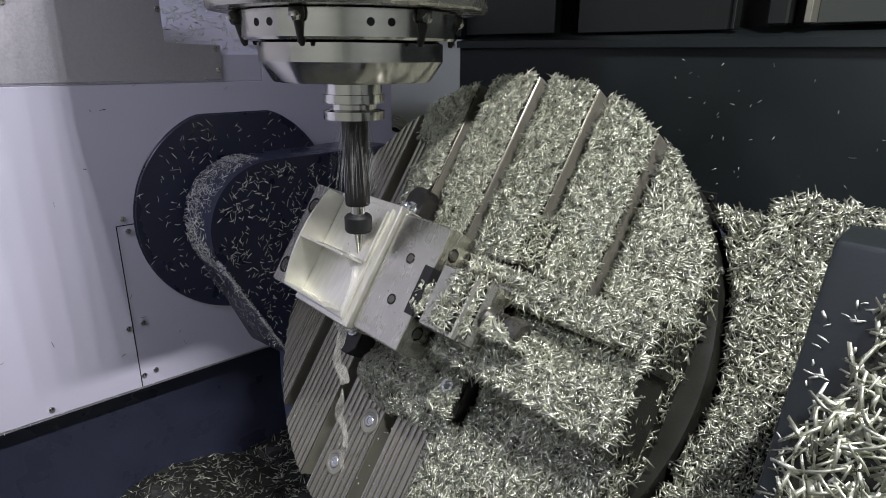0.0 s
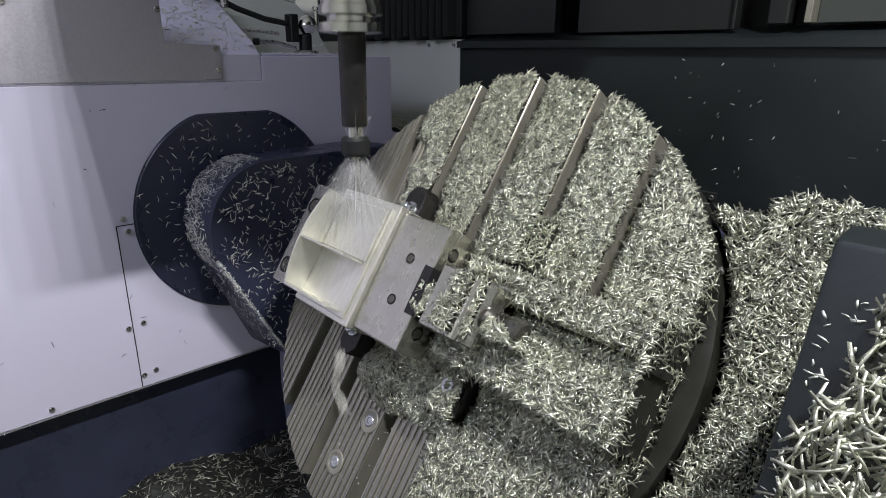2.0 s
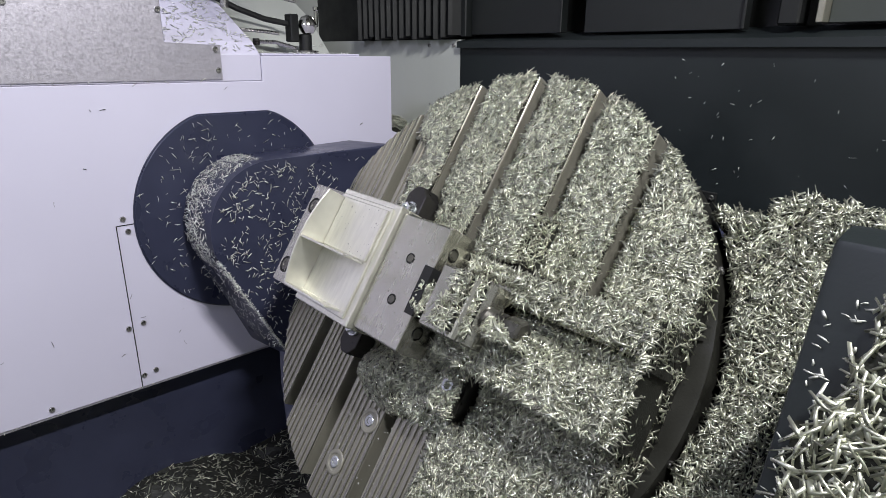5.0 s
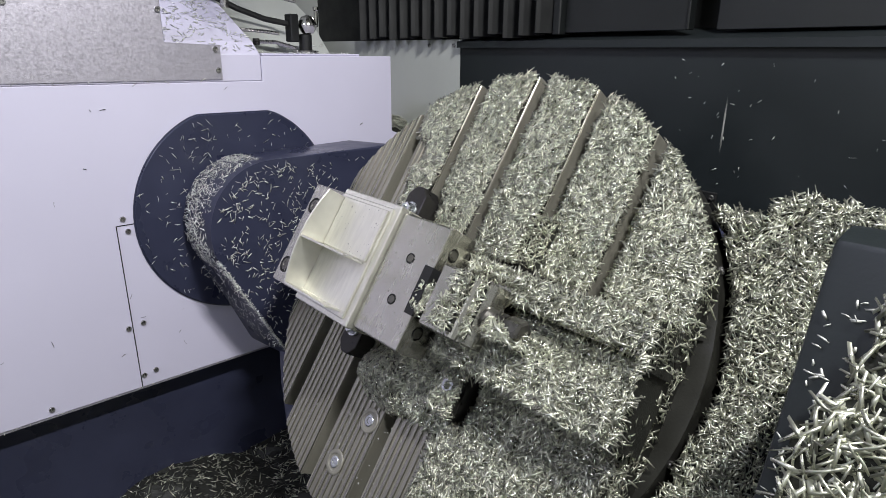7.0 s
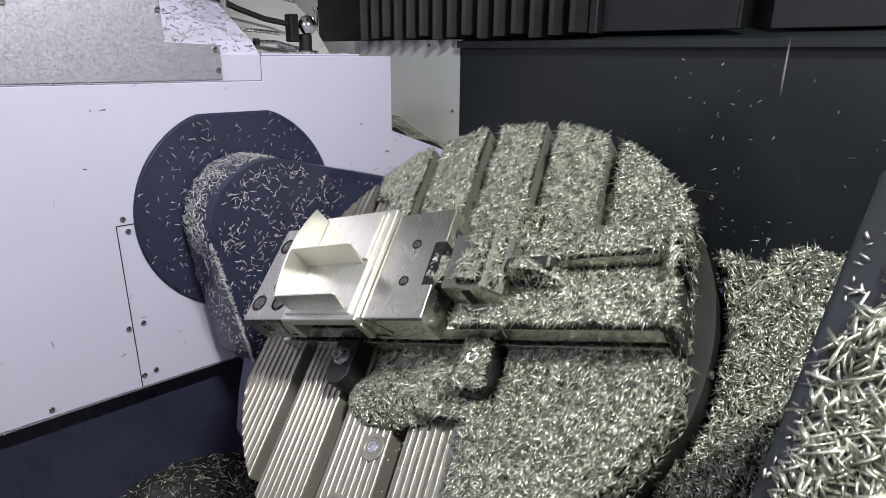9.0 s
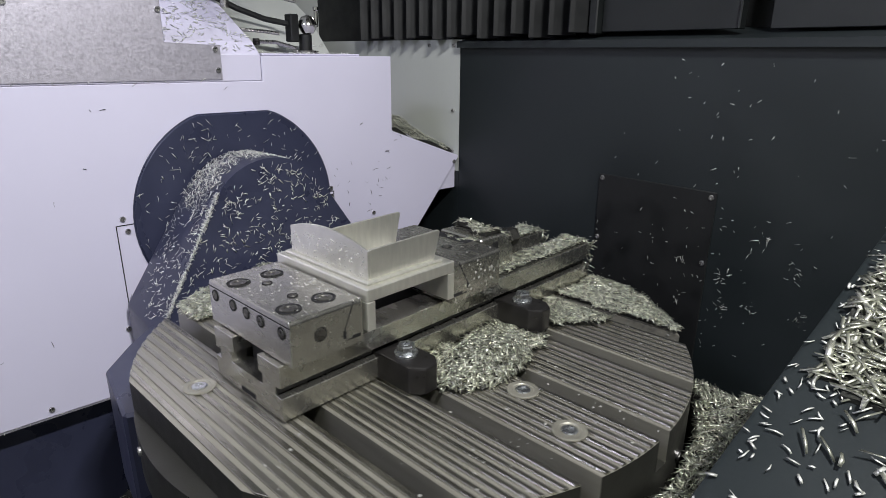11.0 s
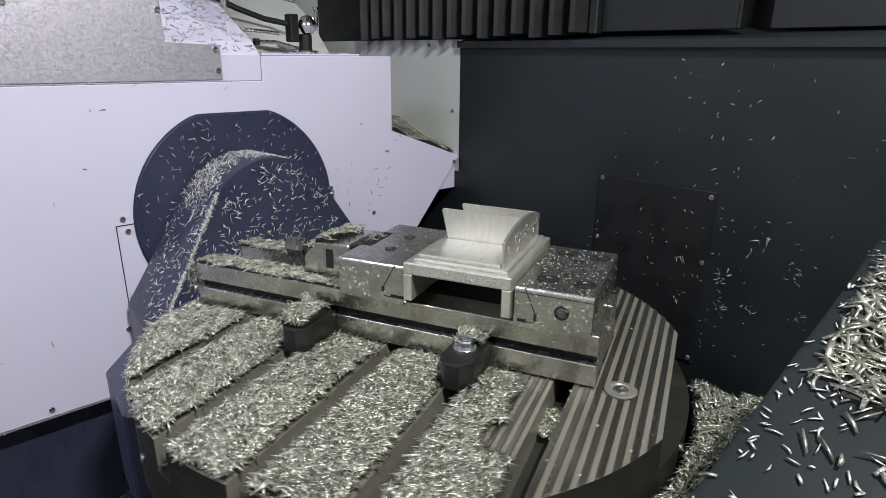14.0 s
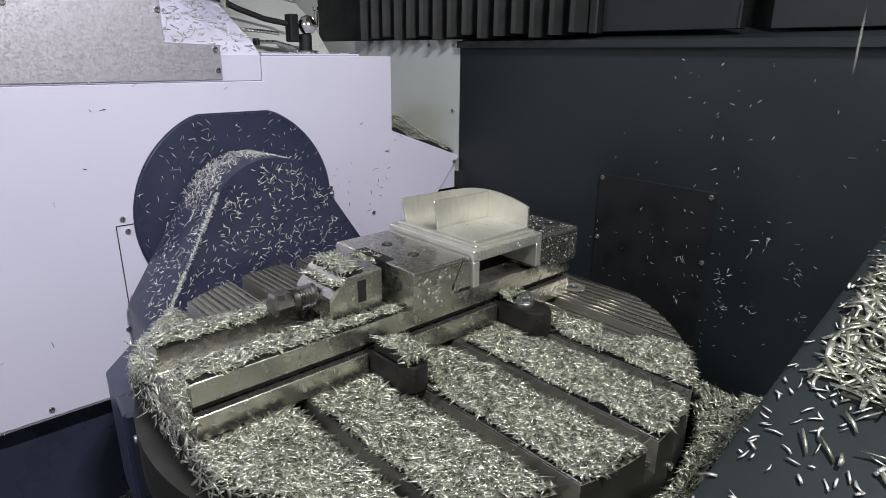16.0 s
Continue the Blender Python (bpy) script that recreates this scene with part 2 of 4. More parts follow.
# ---- drive housing ----
housing = empty("drive_housing", "white painted swivel drive housing with round bearing opening", "machine housing")
outline = [(-1.30, -0.229), (0.22, -0.229), (0.4146, -0.0528), (0.539, 0.093), (0.539, 0.098), (0.344, 0.170), (0.344, 0.320), (0.060, 0.320), (0.060, 0.278), (-1.30, 0.278)]
part("front_panel", prism(outline, WX - 0.012, WX, "x", 0.0012), WHITE, housing)
part("top_block", box(-0.86, WX - 0.012, 0.06, 0.343, 0.10, 0.3195), WHITE, housing)
part("cover_plate", box(-0.80, WX - 0.004, 0.064, 0.270, 0.3205, 0.324, 0.001), WHITE, housing)
part("body", box(-1.0, WX - 0.0125, -1.30, 0.06, -0.225, 0.277), WHITE, housing)
ledge = box(0, 1, 0, 1, 0, 1)
for v in ledge.verts:
    x, y = (WX - 0.012, -0.80)[v.co.x < 0.5], (0.539, 0.343)[v.co.y < 0.5]
    v.co = (x, y, 0.02 if v.co.z < 0.5 else 0.168 - (y - 0.344) * 0.365 + (WX - 0.012 - x) * 0.32)
part("ledge", ledge, WHITE, housing)
slope = [(-0.4945, 0.2785), (-0.4945, 0.322), (-0.52, 0.3435), (-0.70, 0.4385), (-0.95, 0.56), (-0.95, 0.2785)]
part("sloped_cover", prism(slope, -1.30, 0.059, "y", 0.001), WHITE, housing)
part("side_slope", prism([(-0.70, 0.322), (-0.78, 0.40), (-0.95, 0.50), (-0.95, 0.322)], 0.0595, 0.33, "y", 0.001), GREY, housing)
stain = [(-1.30, 0.2815), (-0.0115, 0.2815), (-0.0115, 0.3365), (-0.0996, 0.3395), (-0.0996, 0.45), (-1.30, 0.45)]
splash = part("splash_plate", prism(stain, WX - 0.002, WX + 0.002, "x", 0.0008), STAINLESS, housing, "brushed stainless splash plate")
for y, z in ((-0.104, 0.387), (-0.0205, 0.330), (-0.0185, 0.297), (-0.30, 0.387)):
    screw(pose(WX + 0.002, y, z, 0, 90), splash)
for y, z in ((-0.198, 0.0712), (-0.193, 0.050), (-0.2155, -0.1153), (-0.192, -0.1115), (-0.2035, -0.207), (-0.184, -0.2035), (-0.3432, -0.216), (0.187, 0.068), (0.187, 0.052), (0.29, 0.0), (0.525, 0.085)):
    screw(pose(WX, y, z, 0, 90), housing)
# seams of the bolted panel as narrow dark gaps
part("seam", join(box(WX - 0.001, WX + 0.0004, -0.2098, -0.2082, -0.2285, 0.061), box(WX - 0.001, WX + 0.0004, -0.2082, -0.178, 0.0598, 0.0614)), RECESS, housing)
part("seam", join(box(WX - 0.001, WX + 0.0004, 0.1925, 0.194, -0.228, 0.061), box(WX - 0.001, WX + 0.0004, 0.176, 0.194, 0.0605, 0.0617)), RECESS, housing)
part("lower_panel", prism([(-1.30, -0.58), (0.35, -0.58), (0.35, -0.10), (0.20, -0.233), (-1.30, -0.233)], -0.58, -0.54, "x"), NAVY, housing, "dark navy lower panel")
part("drip_edge", box(-0.55, WX - 0.001, -1.30, 0.215, -0.2325, -0.2295), STAINLESS, housing)

AX_Y, AX_Z = 0.0006, 0.0566
ring = []
for k in range(72):
    a = 2 * math.pi * k / 72
    ring.append((AX_Y + 0.1815 * math.cos(a), min(AX_Z + 0.1815 * math.sin(a), AX_Z + 0.169)))
disc = empty("bearing_cover", "dark navy round bearing cover with flat top", "cover")
part("plate", prism(ring, WX + 0.0005, WX + 0.006, "x", 0.001), NAVY, disc)

lip = [(AX_Y + (y - AX_Y) * 1.012, AX_Z + (z - AX_Z) * 1.012) for y, z in ring]
part("rim", prism(lip, WX + 0.0002, WX + 0.0028, "x", 0.0005), NAVY, disc)

# ---- swivelling cradle ----


def arc(r, a0, a1, n, end):
    """Points round the swivel axis whose radius runs from r to end."""
    out = []
    for k in range(n + 1):
        a, q = radians(a0 + (a1 - a0) * k / n), r + (end - r) * k / n
        out.append((AX_Y + q * math.cos(a), AX_Z + q * math.sin(a)))
    return out


ARM_X = -0.36
cradle = empty("swivel_cradle", "dark navy swivelling cradle arm carrying the rotary table", "machine part")
front = arc(0.1055, 34, 151, 20, 0.1134) + [(-0.2067, -0.085), (-0.2067, -0.19), (0.2234, -0.19), (0.2234, -0.085)]
rear = arc(0.100, 36, 145, 20, 0.112) + [(-0.216, -0.065), (-0.216, -0.19), (0.212, -0.19), (0.212, -0.075)]
part("arm", bevel(loft(rear, front, -0.478, ARM_X), 0.006, 2), NAVY, cradle, "dark navy cast arm", True)
hub = put(lathe([(0.10, 0), (0.10, 0.03), (0.098, 0.032)], 48), Matrix.Translation((-0.486, AX_Y, AX_Z)) @ Euler((0, radians(90), 0)).to_matrix().to_4x4())
part("hub", hub, NAVY, cradle, "", True)
part("base", bevel(prism([(-0.47, -0.21), (0.50, -0.21), (0.50, 0.21), (-0.47, 0.21)], -0.30, -0.125, "z"), 0.01), NAVY, cradle)
# Housing under the table also takes the steel with shade in its colour.
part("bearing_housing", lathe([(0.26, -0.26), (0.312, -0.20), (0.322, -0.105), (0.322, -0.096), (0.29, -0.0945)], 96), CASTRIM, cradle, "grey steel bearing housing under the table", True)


def plane(y):
    """Height of the support's sloping top."""
    return 0.2125 + 0.3674 * (y + 0.0433)


body = prism([(-0.30, -0.30), (-0.30, plane(-0.30)), (0.092, plane(0.092)), (0.106, plane(0.092) - 0.015), (0.16, 0.02), (0.16, -0.30)], 0.0, 0.40, "x")
put(body, Matrix(((1, 0.030, 0, 0.4522), (0, 1, 0, 0), (0, 0, 1, 0), (0, 0, 0, 1))))
part("end_support", bevel(body, 0.004, 2), DARK, cradle, "dark navy outer support with sloping top", True)
part("corner_block", bevel(prism([(-0.405, -0.196), (-0.346, -0.252), (-0.287, -0.297), (-0.16, -0.310), (-0.10, -0.20), (-0.30, -0.12)], -0.24, -0.075, "z"), 0.004), NAVY, cradle)
for y, z in ((-0.215, -0.115), (-0.212, -0.135), (-0.205, -0.15)):
    screw(pose(-0.398, y - 0.001, z + 0.01, 90), cradle)

# ---- rotary table ----
R = 0.325
CHORD = 0.303
table = empty("rotary_table", "round grooved steel rotary table with T-slots", "machine table")
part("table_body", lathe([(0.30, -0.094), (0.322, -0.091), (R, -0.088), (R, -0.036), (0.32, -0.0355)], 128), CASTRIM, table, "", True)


def half_chord(y):
    return math.sqrt(max(R * R - y * y, 0.0001))


def land_outline(y0, y1, n=10, grow=0.0):
    ys = [y0 + (y1 - y0) * k / n for k in range(n + 1)]
    return [(half_chord(y) + grow, y) for y in ys] + [(-half_chord(y) - grow, y) for y in reversed(ys)]


def land(y0, y1):
    """One land between two T-slots, its top ribbed along its length."""
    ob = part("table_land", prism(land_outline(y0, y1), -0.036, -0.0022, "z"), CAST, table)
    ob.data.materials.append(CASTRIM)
    # Outer side faces get the rim steel, shade painted in by colour.
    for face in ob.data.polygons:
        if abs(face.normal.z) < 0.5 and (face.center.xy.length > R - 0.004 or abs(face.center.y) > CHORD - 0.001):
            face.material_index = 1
    n = 8
    for k in range(n):
        a = y0 + (y1 - y0) * (k + 0.06) / n
        b = y0 + (y1 - y0) * (k + 0.58) / n
        bm = prism(land_outline(a, b, 2, -0.0004), -0.0026, 0.0, "z")
        bevel(bm, 0.0005)
        part("rib", bm, RIB, ob)


SLOT = 0.0105
cuts = [-0.2, -0.1, 0.0, 0.1, 0.2]
edges = [-CHORD] + cuts + [CHORD]
for k, (a, b) in enumerate(zip(edges, edges[1:])):
    land(a + (SLOT if k else 0), b - (SLOT if k < 5 else 0))
for x, y in ((0.052, 0.2574), (-0.2599, 0.0562), (-0.1878, 0.0297)):
    bolt = part("bolt", put(lathe([(0.0165, -0.0005), (0.0165, 0.0008), (0.0150, 0.0014), (0.0115, 0.0012), (0.0105, 0.0004), (0.0095, 0.0003)], 28), Matrix.Translation((x, y, 0))), CAST, table, "", True)
    part("socket", put(lathe([(0.0078, 0.0), (0.0078, 0.0010), (0.0066, 0.0016), (0.0042, 0.0016), (0.0036, 0.0006)], 20), Matrix.Translation((x, y, 0))), ZINC, bolt, "", True)
for k in range(10):
    a = radians(36 * k + 8)
    screw(Matrix.Translation((R * math.cos(a), R * math.sin(a), -0.047)) @ Matrix.Rotation(a, 4, "Z") @ Matrix.Rotation(radians(90), 4, "Y"), table)

# ---- vise ----
vise = empty("machine_vise", "long steel machine vise with bolted jaws", "vise")
# two rails with a T-shaped channel between them
for s in (-1, 1):
    prof = [(s * 0.0240, 0.001), (s * 0.0630, 0.001), (s * 0.0630, 0.025), (s * 0.052, 0.0255), (s * 0.052, 0.0345), (s * 0.0615, 0.035), (s * 0.0615, 0.0575), (s * 0.0240, 0.0575), (s * 0.0240, 0.040), (s * 0.030, 0.040), (s * 0.030, 0.0285), (s * 0.0240, 0.0285)]
    part("rail", prism(prof, -0.298, 0.2325, "y", 0.0006), STEEL, vise)
for s in (-1, 1):
    # Black strip laid in the rail groove as its painted shade.
    part("groove_shade", box(min(s * 0.0522, s * 0.0530), max(s * 0.0522, s * 0.0530), -0.2970, 0.2310, 0.0258, 0.0343), RECESS, vise)
# Added black block gives the deep channel its shade by colour.
part("channel_shade", box(-0.0235, 0.0235, 0.02, 0.212, 0.029, 0.0572), RECESS, vise)
part("bed", box(-0.0239, 0.0239, -0.2975, 0.2322, 0.001, 0.0285), STEEL, vise)


def hole(x, y, z, r, axis, parent):
    """A countersunk socket screw; a black disc round its head paints the recess's shade."""
    m = {"z": Matrix.Translation((x, y, z)), "y": Matrix.Translation((x, y, z)) @ Matrix.Rotation(radians(-90), 4, "X"), "x": Matrix.Translation((x, y, z)) @ Matrix.Rotation(radians(90), 4, "Y")}[axis]
    cup = part("counterbore", put(lathe([(r * 1.06, 0.0), (r * 1.06, 0.0007), (r * 0.98, 0.0008), (r * 0.94, 0.0001)], 28), m), RECESS, parent, "", True)
    part("socket_head", put(lathe([(r * 0.76, -0.001), (r * 0.76, 0.0006), (r * 0.68, 0.0010), (r * 0.40, 0.0010), (r * 0.36, 0.0003)], 20), m), DULL, cup, "", True)


fixed = part("fixed_jaw", bevel(prism([(-0.0755, 0.0585), (-0.0755, 0.1005), (-0.0735, 0.1037), (0.0735, 0.1037), (0.0755, 0.1005), (0.0755, 0.0585)], 0.146, 0.2265, "y"), 0.0008), STEEL, vise, "ground steel fixed jaw with socket screws")
for x in (-0.049, 0.0430):
    hole(x, 0.172, 0.1037, 0.0112, "z", fixed)
    hole(x, 0.210, 0.1037, 0.0112, "z", fixed)
for x in (-0.024, 0.022):
    hole(x, 0.190, 0.1037, 0.005, "z", fixed)
for x in (-0.062, -0.026, 0.0, 0.026, 0.062):
    hole(x, 0.2265, 0.0895, 0.0058, "y", fixed)
for s in (-1, 1):
    hole(s * 0.0755, 0.195, 0.0823, 0.0070, "x", fixed)
part("joint", box(-0.0758, 0.0758, 0.2262, 0.2267, 0.0972, 0.0982), RECESS, fixed)
part("joint", box(0.0752, 0.0757, 0.148, 0.2262, 0.0972, 0.0980), RECESS, fixed)
# Key slot is not cut; a black block paints its shade.
part("key_slot", box(-0.013, 0.013, 0.2318, 0.2327, 0.004, 0.0085), RECESS, vise)
moving = part("moving_jaw", bevel(prism([(-0.0755, 0.0585), (-0.0755, 0.1020), (-0.0735, 0.1050), (0.0735, 0.1050), (0.0755, 0.1020), (0.0755, 0.0585)], -0.064, 0.020, "y"), 0.0008), STEEL, vise, "ground steel moving jaw")
for x in (-0.0255, 0.0260):
    hole(x, -0.023, 0.105, 0.006, "z", moving)
# Notch drawn as a black block, the shade inside it put into colour.
part("notch", box(-0.032, 0.026, -0.0646, -0.0500, 0.088, 0.1054), RECESS, moving)
for s in (-1, 1):
    hole(s * 0.048, -0.064, 0.085, 0.008, "y", moving)
# lead-screw nut block and spindle
block = part("nut_block", bevel(prism([(-0.142, 0.0585), (-0.142, 0.082), (-0.124, 0.103), (-0.075, 0.1045), (-0.075, 0.0585)], -0.036, 0.036, "x"), 0.002), STEEL, vise)
# Uncut slot: black box whose colour stands for the shade in it.
part("slot", box(-0.0368, 0.0368, -0.108, -0.098, 0.072, 0.096), RECESS, block)
TURNED = Matrix.Rotation(radians(90), 4, "X")
thread = [(0.0130, 0), (0.0130, 0.004)] + [(0.0128 if k % 2 else 0.0108, 0.006 + 0.0017 * k) for k in range(10)] + [(0.0125, 0.0235), (0.0125, 0.0275)]
leadscrew = part("leadscrew", put(lathe(thread, 24), Matrix.Translation((0, -0.141, 0.079)) @ TURNED), DULL, vise, "dark threaded lead screw", True)
part("hex_head", put(lathe([(0.0128, 0), (0.0140, 0.002), (0.0140, 0.019), (0.0115, 0.022), (0.006, 0.0222)], 6), Matrix.Translation((0, -0.1687, 0.079)) @ TURNED), DULL, leadscrew)


def strip(y0, z0, y1, z1, w, x):
    """A narrow gap line drawn on the jaw's side from one point to another."""
    d = Vector((y1 - y0, z1 - z0)).normalized() * w / 2
    return prism([(y0 - d.y, z0 + d.x), (y0 + d.y, z0 - d.x), (y1 + d.y, z1 - d.x), (y1 - d.y, z1 + d.x)], x - 0.0004, x + 0.0004, "x")


for x in (-0.0755, 0.0755):
    part("seam", join(strip(0.009, 0.1045, -0.0065, 0.0765, 0.0009, x), strip(-0.0065, 0.0775, -0.0065, 0.0715, 0.0032, x), strip(-0.005, 0.0668, 0.003, 0.0668, 0.0008, x), strip(0.003, 0.0680, 0.0195, 0.0680, 0.0036, x)), RECESS, moving)
    part("seam", join(strip(0.157, 0.1030, 0.1685, 0.0765, 0.0009, x), strip(0.1685, 0.0765, 0.1685, 0.0685, 0.0030, x), strip(0.1675, 0.0663, 0.1595, 0.0663, 0.0008, x), strip(0.1595, 0.0672, 0.1500, 0.0672, 0.0034, x)), RECESS, fixed)

# ---- workpiece ----
work = empty("workpiece", "freshly milled aluminium part with thin upright fins", "workpiece")
part("flange", bevel(box(-0.080, 0.080, 0.0215, 0.1435, 0.0985, 0.112), 0.0012), ALU, work)
for y in (0.0215, 0.1335):
    part("leg", box(-0.080, 0.080, y, y + 0.010, 0.068, 0.0983, 0.0008), ALU, work)
part("step", bevel(box(-0.073, 0.073, 0.031, 0.137, 0.112, 0.1155), 0.001), ALU, work)


def dome(x):
    return 0.1445 + 0.0105 * (1 - (x / 0.067) ** 2)


curve = [(-0.067, 0.1155), (0.067, 0.1155)] + [(x, dome(x)) for x in np.linspace(0.067, -0.067, 21)]
part("curved_fin", prism(curve, 0.1285, 0.1315, "y", 0.0004), ALU, work)
for x0, top in ((-0.067, 0.1465), (-0.004, 0.1545)):
    fin = [(0.1283, 0.1155), (0.1283, top - 0.001), (0.0335, top), (0.0315, top - 0.002), (0.0400, 0.1155)]
    part("fin", prism(fin, x0, x0 + 0.0026, "x", 0.0004), ALU, work)
part("pad", bevel(prism([(0.000, 0.034), (0.068, 0.034), (0.068, 0.1275), (0.000, 0.1275)], 0.1157, 0.1195, "z"), 0.0008), ALU, work)
for ob in (vise, work):
    ob.matrix_basis = Matrix.Translation((-0.0030, 0, 0))

# ---- clamps ----


def clamp(m, nut=True):
    ob = empty("table_clamp", "black clamp block bolted beside the vise on the table", "clamp", "clamps beside the vise")
    plan = [(0.0, -0.019), (0.050, -0.019), (0.063, -0.008), (0.063, 0.008), (0.050, 0.019), (0.0, 0.019)]
    part("block", bevel(prism(plan, 0.001, 0.031, "z"), 0.0022, 2), OXIDE, ob, "", True)
    part("toe", box(-0.010, 0.0, -0.017, 0.017, 0.0185, 0.0285), OXIDE, ob)
    if nut:
        part("washer", put(lathe([(0.0125, 0.031), (0.0125, 0.0335), (0.012, 0.034)], 24), Matrix.Translation((0.026, 0, 0))), ZINC, ob, "", True)
        part("bolt", put(lathe([(0.0095, 0.034), (0.0095, 0.041), (0.0085, 0.0425), (0.005, 0.0425), (0.0045, 0.039)], 6), Matrix.Translation((0.026, 0, 0))), ZINC, ob, "zinc plated bolt head")
    ob.matrix_world = m
    return ob


CLAMP_AT = [pose(0.0632, 0.1003, 0, 0, 0, 0), pose(-0.0632, 0.1003, 0, 0, 0, 180), pose(0.0632, -0.0985, 0, 0, 0, 0), pose(-0.0632, -0.0985, 0, 0, 0, 180)]
clamps = [clamp(m) for m in CLAMP_AT]

# ---- spindle ----
TIP = Vector((-0.0513, -0.0477, 0.0802))
head = empty("milling_spindle", "steel milling spindle nose with nozzles above the tool", "spindle")
z0 = 0.215
part("nose_cone", lathe([(0.060, z0), (0.086, z0 + 0.001), (0.088, z0 + 0.003), (0.100, z0 + 0.022), (0.100, z0 + 0.040), (0.096, z0 + 0.042)], 72), CHROME, head, "polished conical spindle nose", True)
part("nose_ring", lathe([(0.090, z0 + 0.0425), (0.113, z0 + 0.0425), (0.115, z0 + 0.045), (0.115, z0 + 0.070), (0.10, z0 + 0.071)], 72), CHROME, head, "", True)
part("flange", lathe([(0.10, z0 + 0.0715), (0.146, z0 + 0.0715), (0.148, z0 + 0.074), (0.148, z0 + 0.098), (0.13, z0 + 0.10)], 72), STEEL, head, "", True)
part("quill", lathe([(0.12, z0 + 0.1005), (0.16, z0 + 0.1005), (0.16, z0 + 0.20), (0.15, z0 + 0.21)], 64), STEEL, head, "", True)
part("head_casting", box(-0.12, 0.17, -0.216, 0.40, z0 + 0.172, z0 + 0.50, 0.003), DARK, head)
for a in (-58, 2, 62, 122, 182, 242):
    m = Matrix.Rotation(radians(a), 4, "Z") @ Matrix.Translation((0.1185, 0, z0 + 0.066)) @ Matrix.Rotation(radians(14), 4, "Y")
    nozzle = part("nozzle", put(lathe([(0.0022, -0.030), (0.0038, -0.026), (0.0045, -0.008), (0.0065, -0.006), (0.0075, 0.0), (0.0065, 0.005), (0.004, 0.006)], 16), m), OXIDE, head, "small black coolant nozzle", True)
    part("ball", put(lathe([(0.001, -0.0062), (0.0045, -0.004), (0.0062, 0.0), (0.0045, 0.004), (0.001, 0.0062)], 16), m @ Matrix.Translation((0.004, 0, -0.002))), CHROME, nozzle, "", True)
for a in range(-80, 280, 30):
    for d in (-5, 5):
        if (a // 30) % 2:
            m = Matrix.Rotation(radians(a + d), 4, "Z") @ Matrix.Translation((0.1150, 0, z0 + 0.058)) @ Matrix.Rotation(radians(90), 4, "Y")
            # Holes are black discs on the ring, their shade given by colour.
            part("screw_hole", put(lathe([(0.0038, -0.001), (0.0038, 0.0004), (0.0034, 0.0005), (0.0030, 0.0002)], 14), m), RECESS, head, "", True)
tool = empty("tool_holder", "dark slim tool holder with ball nose cutter", "tool")
part("flange", lathe([(0.026, z0 + 0.001), (0.032, z0 - 0.002), (0.032, z0 - 0.0125), (0.0345, z0 - 0.013), (0.0345, z0 - 0.022), (0.026, z0 - 0.024), (0.026, z0 - 0.029), (0.0345, z0 - 0.031), (0.0345, z0 - 0.040), (0.020, z0 - 0.042)][::-1], 56), CHROME, tool, "", True)
part("shank", lathe([(0.0138, 0.074), (0.0145, 0.076), (0.0152, 0.172), (0.017, 0.174)], 40), OXIDE, tool, "dark slim shank", True)
part("neck", lathe([(0.0085, 0.060), (0.0085, 0.074)], 32), CHROME, tool, "", True)
part("collet_nut", lathe([(0.009, 0.040), (0.0145, 0.041), (0.0165, 0.044), (0.0165, 0.059), (0.014, 0.062), (0.009, 0.0622)], 40), BLACK, tool, "", True)
part("cutter", lathe([(0.0005, 0.0), (0.0018, 0.001), (0.0026, 0.004), (0.0030, 0.018), (0.0052, 0.034), (0.0052, 0.040)], 24), STEEL, tool, "", True)

# ---- way covers above the back wall ----
carriage = empty("carriage_cover", "dark sliding sheet covers of the machine carriage", "machine cover")
part("end_frame", box(-0.505, -0.488, 0.535, 0.575, 0.362, 0.80, 0.002), CARRIAGE, carriage, "dark end frame of the bellows")
part("panel", box(-0.487, -0.2426, 0.552, 0.562, 0.366, 0.80, 0.001), CARRIAGE, carriage)
part("edge", box(-0.2425, -0.238, 0.546, 0.566, 0.366, 0.80, 0.001), CARRIAGE, carriage)
part("panel", box(-0.205, 0.0907, 0.575, 0.585, 0.366, 0.80, 0.001), CARRIAGE, carriage)
part("edge", box(0.091, 0.096, 0.566, 0.588, 0.366, 0.80, 0.001), CARRIAGE, carriage)
part("bracket", box(0.145, 0.175, 0.56, 0.60, 0.370, 0.80, 0.003), BLACK, carriage)
part("strip", box(0.200, 0.209, 0.55, 0.59, 0.372, 0.80, 0.001), CAST, carriage, "pale steel strip")
part("panel", box(0.2095, 0.62, 0.575, 0.585, 0.372, 0.80, 0.001), GREYGREEN, carriage, "grey green sheet panel")
bellows = empty("bellows", "black pleated rubber bellows above the back wall", "bellows")
pleat_mesh = mesh_of(prism([(-0.030, 0.562), (-0.005, 0.514), (0.001, 0.508), (0.006, 0.516), (0.026, 0.562), (0.0, 0.556)], 0.361, 0.80, "z", 0.0008), "pleat", BLACK)
PLEATS = 15
pleats = []
for k in range(PLEATS):
    ob = new("pleat", pleat_mesh)
    ob.parent = bellows
    ob.matrix_basis = Matrix.Translation((0, 0, 0.004 * ((k * 7) % 3 - 1)))
    pleats.append(ob)

